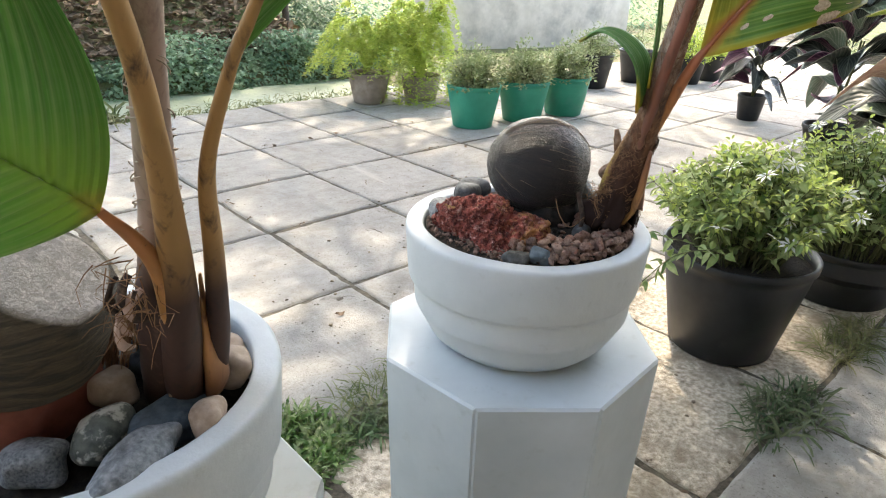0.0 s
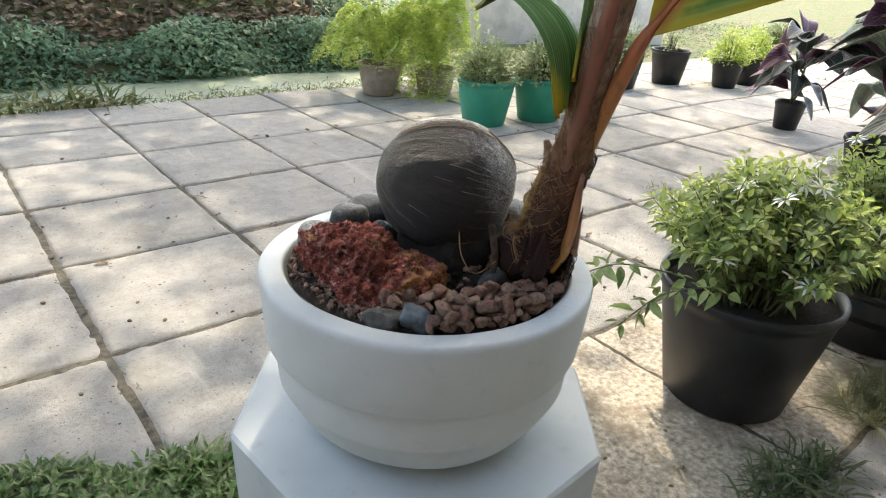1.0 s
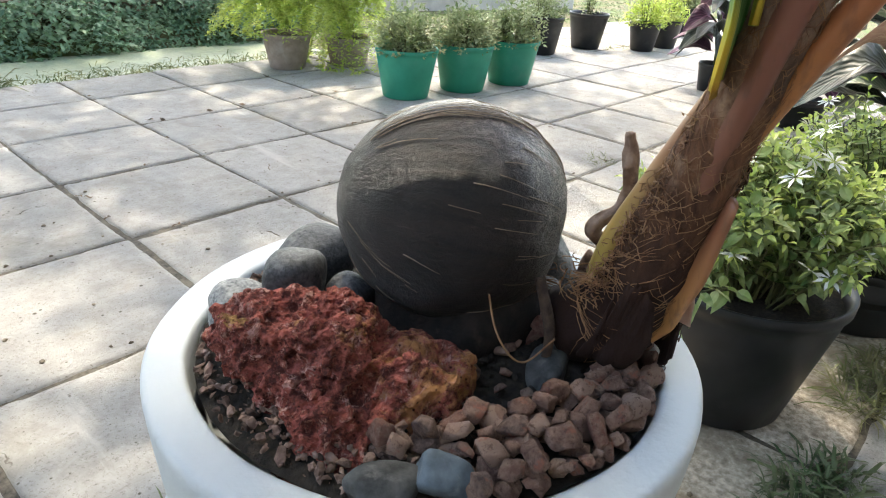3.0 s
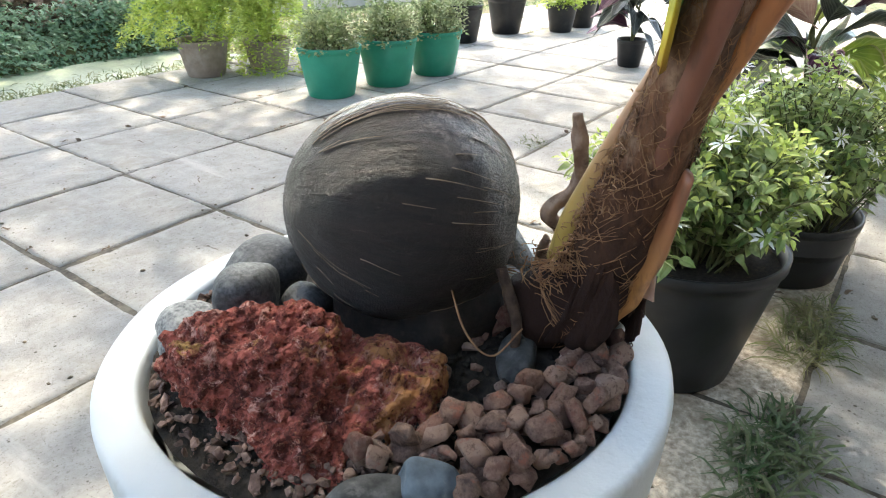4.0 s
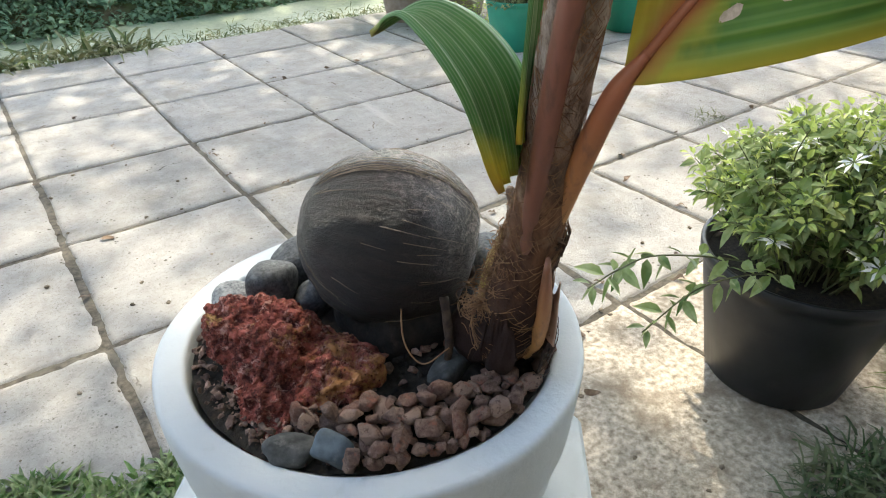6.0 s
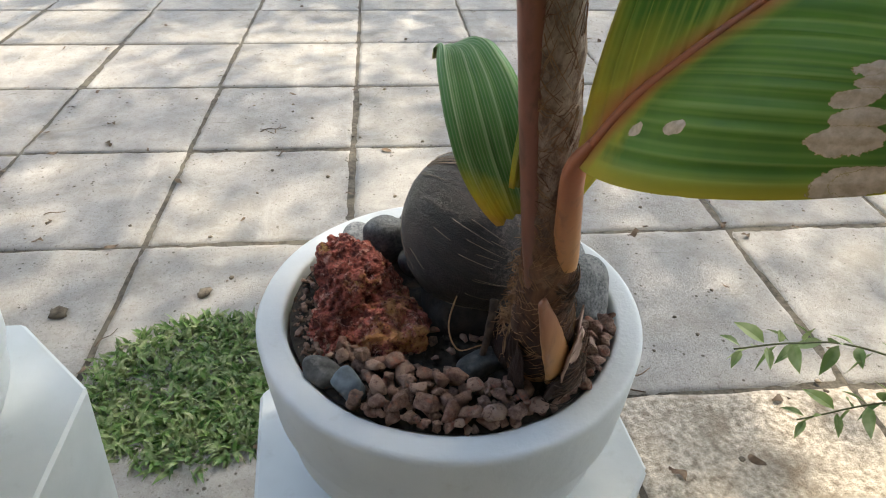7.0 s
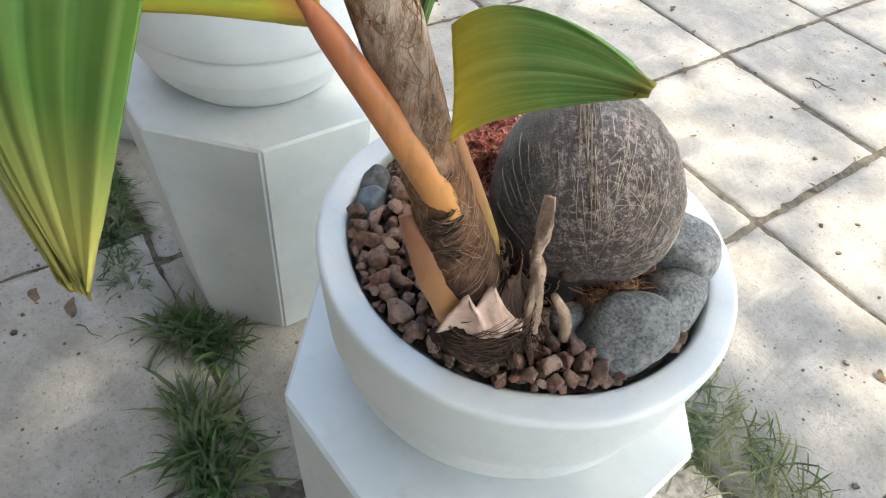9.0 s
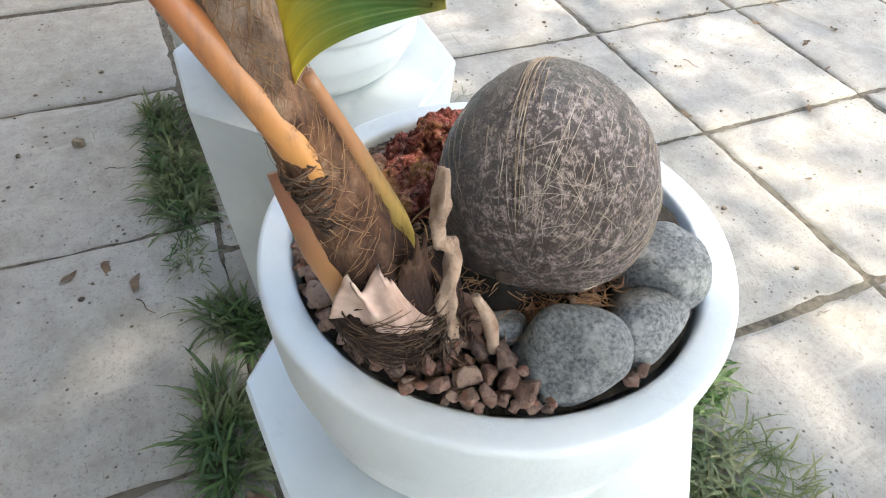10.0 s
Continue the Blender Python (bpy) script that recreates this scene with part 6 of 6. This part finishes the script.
def bank_fn(x0, x1, y0, y1, h, size):
    def fn(g):
        x, y = g.uniform(x0, x1), g.uniform(y0, y1)
        k = noise.noise((x * 1.3, y * 1.3, 5))
        if k < -0.6:
            return None
        return ((x, y, ground_height(x, y) + h * g.random() * (0.5 + k)), (g.uniform(-1, 1), g.uniform(-1.2, 0.4), g.uniform(-0.2, 0.8)), size * g.uniform(0.6, 1.3), 0.5)
    return fn


tagged(part("ground_cover", blades(30000, bank_fn(-6, 4.4, 3.98, 4.62, 0.30, 0.055), 81, "ground_cover", width=0.55), M_IVY), "blue-green creeping plants on the channel bank", "ground cover", kind="stuff")
tagged(part("hedge", blades(46000, bank_fn(-8, 5.2, 6.3, 7.8, 2.0, 0.075), 82, "hedge", width=0.5), M_HEDGE), "dense dark shrubs behind the channel", "shrubs", kind="stuff")
tagged(part("shrubs", blades(6000, bank_fn(4.2, 12, 5.4, 7.0, 1.1, 0.10), 83, "shrubs", width=0.4), M_IVY), "light green shrubs beside the wall", "shrubs", kind="stuff")
tagged(part("lawn", blades(9000, bank_fn(7.4, 14, 1.0, 6.0, 0.05, 0.10), 84, "lawn", width=0.1), M_GRASS), "sunlit lawn beyond the paving", "lawn", kind="stuff")


def edge_fn(g):
    x = g.uniform(-5, 3.2)
    y = near_bank(x) - 0.15 + abs(g.gauss(0, 0.16))
    return (x, y, -0.05), (g.uniform(-1, 1), g.uniform(-1, 1), g.uniform(0.4, 1.3)), (0.34 if x < 0.9 and g.random() < 0.4 else 0.10) * g.uniform(0.4, 1.2), 0.5


tagged(part("bank_grass", blades(5200, edge_fn, 85, "bank_grass", width=0.07), M_GRASS_DRY), "yellowish grass and weeds along the channel edge", "grass", kind="stuff")


def tree(x, y, height, crown, n, seed, r=0.11):
    ob = thing("tree", "tall tree with a dark trunk and an open leafy crown", "tree", "trees behind the channel", at=(x, y, ground_height(x, y) - 0.03))
    g = random.Random(seed)
    fork = height * 0.55
    bm = tube([(0, 0, 0), (g.uniform(-0.1, 0.1), g.uniform(-0.1, 0.1), fork * 0.5), (g.uniform(-0.2, 0.2), g.uniform(-0.2, 0.2), fork), (0.1, 0, height * 0.85)], [r * 1.3, r, r * 0.8, r * 0.25], 10, wobble=0.2, n=16)
    part("trunk", bm, M_TREEBARK, ob)
    limbs, ends = bmesh.new(), []
    for k in range(9):
        a = k * 2.4 + g.uniform(-0.3, 0.3)
        z = fork * g.uniform(0.8, 1.3)
        e = Vector((crown * g.uniform(0.5, 0.95) * math.cos(a), crown * g.uniform(0.5, 0.95) * math.sin(a), z + g.uniform(0.3, 1.0) * crown * 0.6))
        tube([(0, 0, z * 0.8), e * 0.5 + Vector((0, 0, z * 0.55)), e], [r * 0.45, r * 0.12], 6, bm=limbs, n=8)
        ends.append(e)
    part("limb", limbs, M_TREEBARK, ob)
    clumps = [e + Vector((g.gauss(0, 0.5), g.gauss(0, 0.5), g.gauss(0, 0.4))) for e in ends for _ in range(5)]

    def fn(q):
        c = q.choice(clumps)
        return c + Vector((q.gauss(0, 0.32), q.gauss(0, 0.32), q.gauss(0, 0.24))), (q.uniform(-1, 1), q.uniform(-1, 1), q.uniform(-0.8, 0.5)), 0.17 * q.uniform(0.6, 1.3), 0.2
    part("crown", blades(n, fn, seed + 1, "crown", width=0.45), M_CANOPY, ob)
    return ob


for x, y, h, c, n, s in ((0.2, 5.7, 5.8, 2.1, 3600, 1), (3.0, 5.9, 6.2, 2.3, 4200, 2), (-2.6, 6.0, 6.2, 2.0, 2600, 3), (-5.0, 6.3, 6.6, 2.3, 2600, 5)):
    tree(x, y, h, c, n, s)
for x, y, h, s in ((-0.6, 5.45, 4.4, 21), (0.75, 5.5, 4.2, 22), (1.25, 5.9, 4.8, 23), (1.9, 5.55, 4.2, 24), (2.35, 5.95, 4.6, 25), (-1.5, 5.7, 4.6, 26), (3.7, 5.8, 4.4, 27), (1.55, 6.2, 4.8, 28)):
    tree(x, y, h, 1.0, 420, s, 0.035)
M_LEAF_LITTER = surface("fallen_leaves", (0.10, 0.07, 0.045), (0.30, 0.22, 0.15), 12, (0.36, 0.28, 0.20), 5, (0.55, 0.7), rough=0.95, bump=0.2, vary=0.5, island=True)


def fallen_fn(g):
    x, y = g.uniform(-5, 4), g.uniform(4.45, 6.3)
    return (x, y, ground_height(x, y) + 0.02), (g.uniform(-1, 1), g.uniform(-1, 1), g.uniform(0, 0.5)), 0.10 * g.uniform(0.6, 1.3), 0.1


tagged(part("leaf_litter", blades(9000, fallen_fn, 87, "leaf_litter", width=0.5), M_LEAF_LITTER), "brown fallen leaves on the wooded bank", "leaf litter", kind="stuff")


SHIFT = (-0.72, -1.08)


def shade_tree(x, y, cx, cy, z, rx, ry, n, seed):
    """An unseen spreading tree, added to dapple the paving: bare trunk, long limbs, flat open crown."""
    ob = thing("tree", "unseen spreading tree added to dapple the paving through its flat open crown", "tree", at=(x, y, -0.05))
    g = random.Random(seed)
    part("trunk", tube([(0, 0, 0), (0.1, 0.1, 1.3), ((cx - x) * 0.25, (cy - y) * 0.25, z * 0.62)], [0.19, 0.15, 0.12], 12, wobble=0.2, n=14), M_TREEBARK, ob)
    limbs, clumps = bmesh.new(), []
    for k in range(16):
        a, q = k * 2.4, math.sqrt((k + 0.5) / 16)
        e = Vector((cx - x + rx * q * math.cos(a), cy - y + ry * q * math.sin(a), z + g.uniform(-0.4, 0.5)))
        b = Vector(((cx - x) * 0.25, (cy - y) * 0.25, z * 0.62))
        tube([b, b.lerp(e, 0.5) + Vector((0, 0, 0.35)), e], [0.07, 0.02], 6, bm=limbs, n=8)
        clumps += [e + Vector((g.gauss(0, 0.45), g.gauss(0, 0.45), g.gauss(0, 0.25))) for _ in range(6)]
    part("limb", limbs, M_TREEBARK, ob)

    def open_gap(p):
        """Where crown leaves are left out so that the sun reaches the jasmines."""
        u, v = p.x + x - 0.415 * p.z, p.y + y - 0.530 * p.z
        return 0.80 < u < 3.6 and -1.75 < v < -0.2

    def fn(q):
        c = q.choice(clumps)
        p = c + Vector((q.gauss(0, 0.30), q.gauss(0, 0.30), q.gauss(0, 0.2)))
        if open_gap(p) and q.random() < 0.82:
            return None
        return p, (q.uniform(-1, 1), q.uniform(-1, 1), q.uniform(-0.6, 0.4)), 0.125 * q.uniform(0.6, 1.3), 0.2
    part("crown", blades(n, fn, seed + 1, "crown", width=0.5), M_CANOPY, ob)
    # sparser limbs and leaves, added out of view to dapple the far paving
    limbs, far = bmesh.new(), []
    for k in range(38):
        e = Vector((cx - x + rx * g.uniform(-1.3, 2.3), cy - y + ry - 0.2 + 4.4 * g.random() ** 1.7, z + g.uniform(-0.3, 0.5)))
        if k >= 26:
            e = Vector((g.uniform(4.6, 7.6) - x, g.uniform(2.2, 5.0) - y, z + g.uniform(-0.3, 0.5)))
        b = Vector(((cx - x) * 0.6, (cy - y) * 0.6 + 0.6, z * 0.9))
        tube([b, b.lerp(e, 0.5) + Vector((0, 0, 0.3)), e], [0.05, 0.015], 6, bm=limbs, n=8)
        far += [e + Vector((g.gauss(0, 0.5), g.gauss(0, 0.45), g.gauss(0, 0.2))) for _ in range(5)]
    part("limb", limbs, M_TREEBARK, ob)

    def fn_far(q):
        c = q.choice(far)
        return c + Vector((q.gauss(0, 0.30), q.gauss(0, 0.30), q.gauss(0, 0.2))), (q.uniform(-1, 1), q.uniform(-1, 1), q.uniform(-0.6, 0.4)), 0.125 * q.uniform(0.6, 1.3), 0.2
    part("crown", blades(int(n * 0.19), fn_far, seed + 2, "crown", width=0.5), M_CANOPY, ob)
    return ob


shade_tree(3.6, -2.5, 2.3 + SHIFT[0], 0.9 + SHIFT[1], 4.9, 3.0, 2.0, 36000, 8)


# ---- unseen walls and eave round the camera's back, added to block and bounce light ----
M_SCREEN = surface("screen_render", (0.30, 0.275, 0.245), (0.40, 0.37, 0.335), 4, (0.24, 0.22, 0.195), 1.5, (0.5, 0.7), rough=0.9, bump=0.3, bump_scale=25, distance=0.004)
screen_south = tagged(part("wall_south", box(-7, -3.5, -0.05, 9, -3.3, 3.4, 0.01), M_SCREEN), "unseen plain cream rendered wall added to shape light along the paving", "wall", kind="structure")
tagged(part("wall_west", box(-4.4, -3.3, -0.05, -4.2, 2.4, 3.4, 0.01), M_SCREEN), "unseen plain cream rendered wall added to block sky light beside the paving", "wall", kind="structure")
tagged(part("eave", box(-7, -3.5, 3.4, 9, -2.4, 3.55, 0.01), M_TREEBARK), "unseen dark timber eave added over the wall to block sky light", "eave", kind="structure")

# ---- litter on the paving ----
g = random.Random(77)
litter_meshes = []
for k in range(5):
    L = 0.022 + 0.006 * k
    rib = [Vector((L * (i / 6 - 0.5), 0.15 * L * math.sin(i * 0.9 + k), 0.10 * L * math.sin(i * 1.1))) for i in range(7)]
    verts = []
    for i, q in enumerate(rib):
        w = 0.24 * L * math.sin(math.pi * (i + 0.3) / 6.6)
        verts += [q + Vector((0, w, 0.35 * w)), q + Vector((0, -w, 0.25 * w))]
    me = data_mesh("dead_leaf", verts, [(2 * i, 2 * i + 1, 2 * i + 3, 2 * i + 2) for i in range(6)])
    me.materials.append(M_DEAD)
    litter_meshes.append(me)
for k in range(150):
    x, y = g.uniform(-1.6, 3.2), g.uniform(-1.9, 2.7)
    if k % 3 == 0:
        y = g.choice(JY[6:12]) + g.gauss(0, 0.02)
    elif k % 3 == 1:
        x = g.choice(JX[8:16]) + g.gauss(0, 0.02)
    if min(math.hypot(x - 0.17, y + 1.08), math.hypot(x + 0.48, y + 1.08), math.hypot(x - 1.25, y + 1.01)) < 0.27:
        continue
    ob = part("dead_leaf", g.choice(litter_meshes), None)
    ob.matrix_world = pose(x, y, 0.004, g.uniform(-12, 12), g.uniform(-12, 12), g.uniform(0, 360))
    tagged(ob, "small dry brown leaf lying on the paving", "dead leaf", "dry leaves on the paving")


# ---- twigs and crumbs on the paving ----
twig_mesh = mesh_of("twig", tube([(-0.05, 0, 0.004), (-0.02, 0.006, 0.008), (0.015, -0.004, 0.005), (0.05, 0.004, 0.003)], [0.0022, 0.0012], 6, wobble=0.2, n=12))
twig_mesh.materials.append(M_DEAD)
for x, y, turn, size in ((-0.306, 0.76, 20, 1.0), (-0.29, 0.77, 80, 0.8), (-0.33, 0.75, 140, 0.7), (-0.567, -0.37, 60, 0.7), (-0.48, -1.475, 30, 0.6), (-0.60, -0.62, 45, 1.2), (-0.55, -0.55, 10, 0.9),
                         (0.62, -0.60, -30, 1.3), (0.66, -0.58, 20, 1.2), (0.58, -0.64, 70, 0.9), (0.95, 0.35, 100, 0.6), (-0.9, 0.2, 15, 0.6), (1.3, 0.9, 60, 0.8), (-0.95, -1.50, 80, 0.5)):
    ob = part("twig", twig_mesh, None)
    ob.matrix_world = pose(x, y, 0.002, 0, 0, turn) @ Matrix.Diagonal((size, size, size, 1))
    tagged(ob, "thin dry brown twig lying on the paving", "twig", "twigs on the paving")
crumb_meshes = [mesh_of("crumb", blob((1.0, 0.8, 0.5), 90 + k, 2, 0.7, 1.3, 0.8)) for k in range(4)]
M_CRUMB = surface("dirt_crumb", (0.07, 0.055, 0.04), (0.22, 0.18, 0.13), 60, None, rough=1.0, bump=0.5, vary=0.5)
for me in crumb_meshes:
    me.materials.append(M_CRUMB)
g = random.Random(131)
for x, y, r in [(-0.712, -0.276, 0.022), (-0.37, -0.217, 0.018), (-1.086, -1.579, 0.016)] + [(g.uniform(-1.5, 1.8), g.uniform(-1.75, 1.2), g.uniform(0.0025, 0.007)) for _ in range(230)]:
    if min(math.hypot(x - 0.17, y + 1.08), math.hypot(x + 0.48, y + 1.08), math.hypot(x - 1.25, y + 1.01)) < 0.26:
        continue
    ob = part("crumb", g.choice(crumb_meshes), None)
    ob.matrix_world = pose(x, y, r * 0.3, 0, 0, g.uniform(0, 360)) @ Matrix.Diagonal((r, r, r, 1))
    tagged(ob, "small crumb of dirt on the paving", "crumb", "crumbs on the paving")
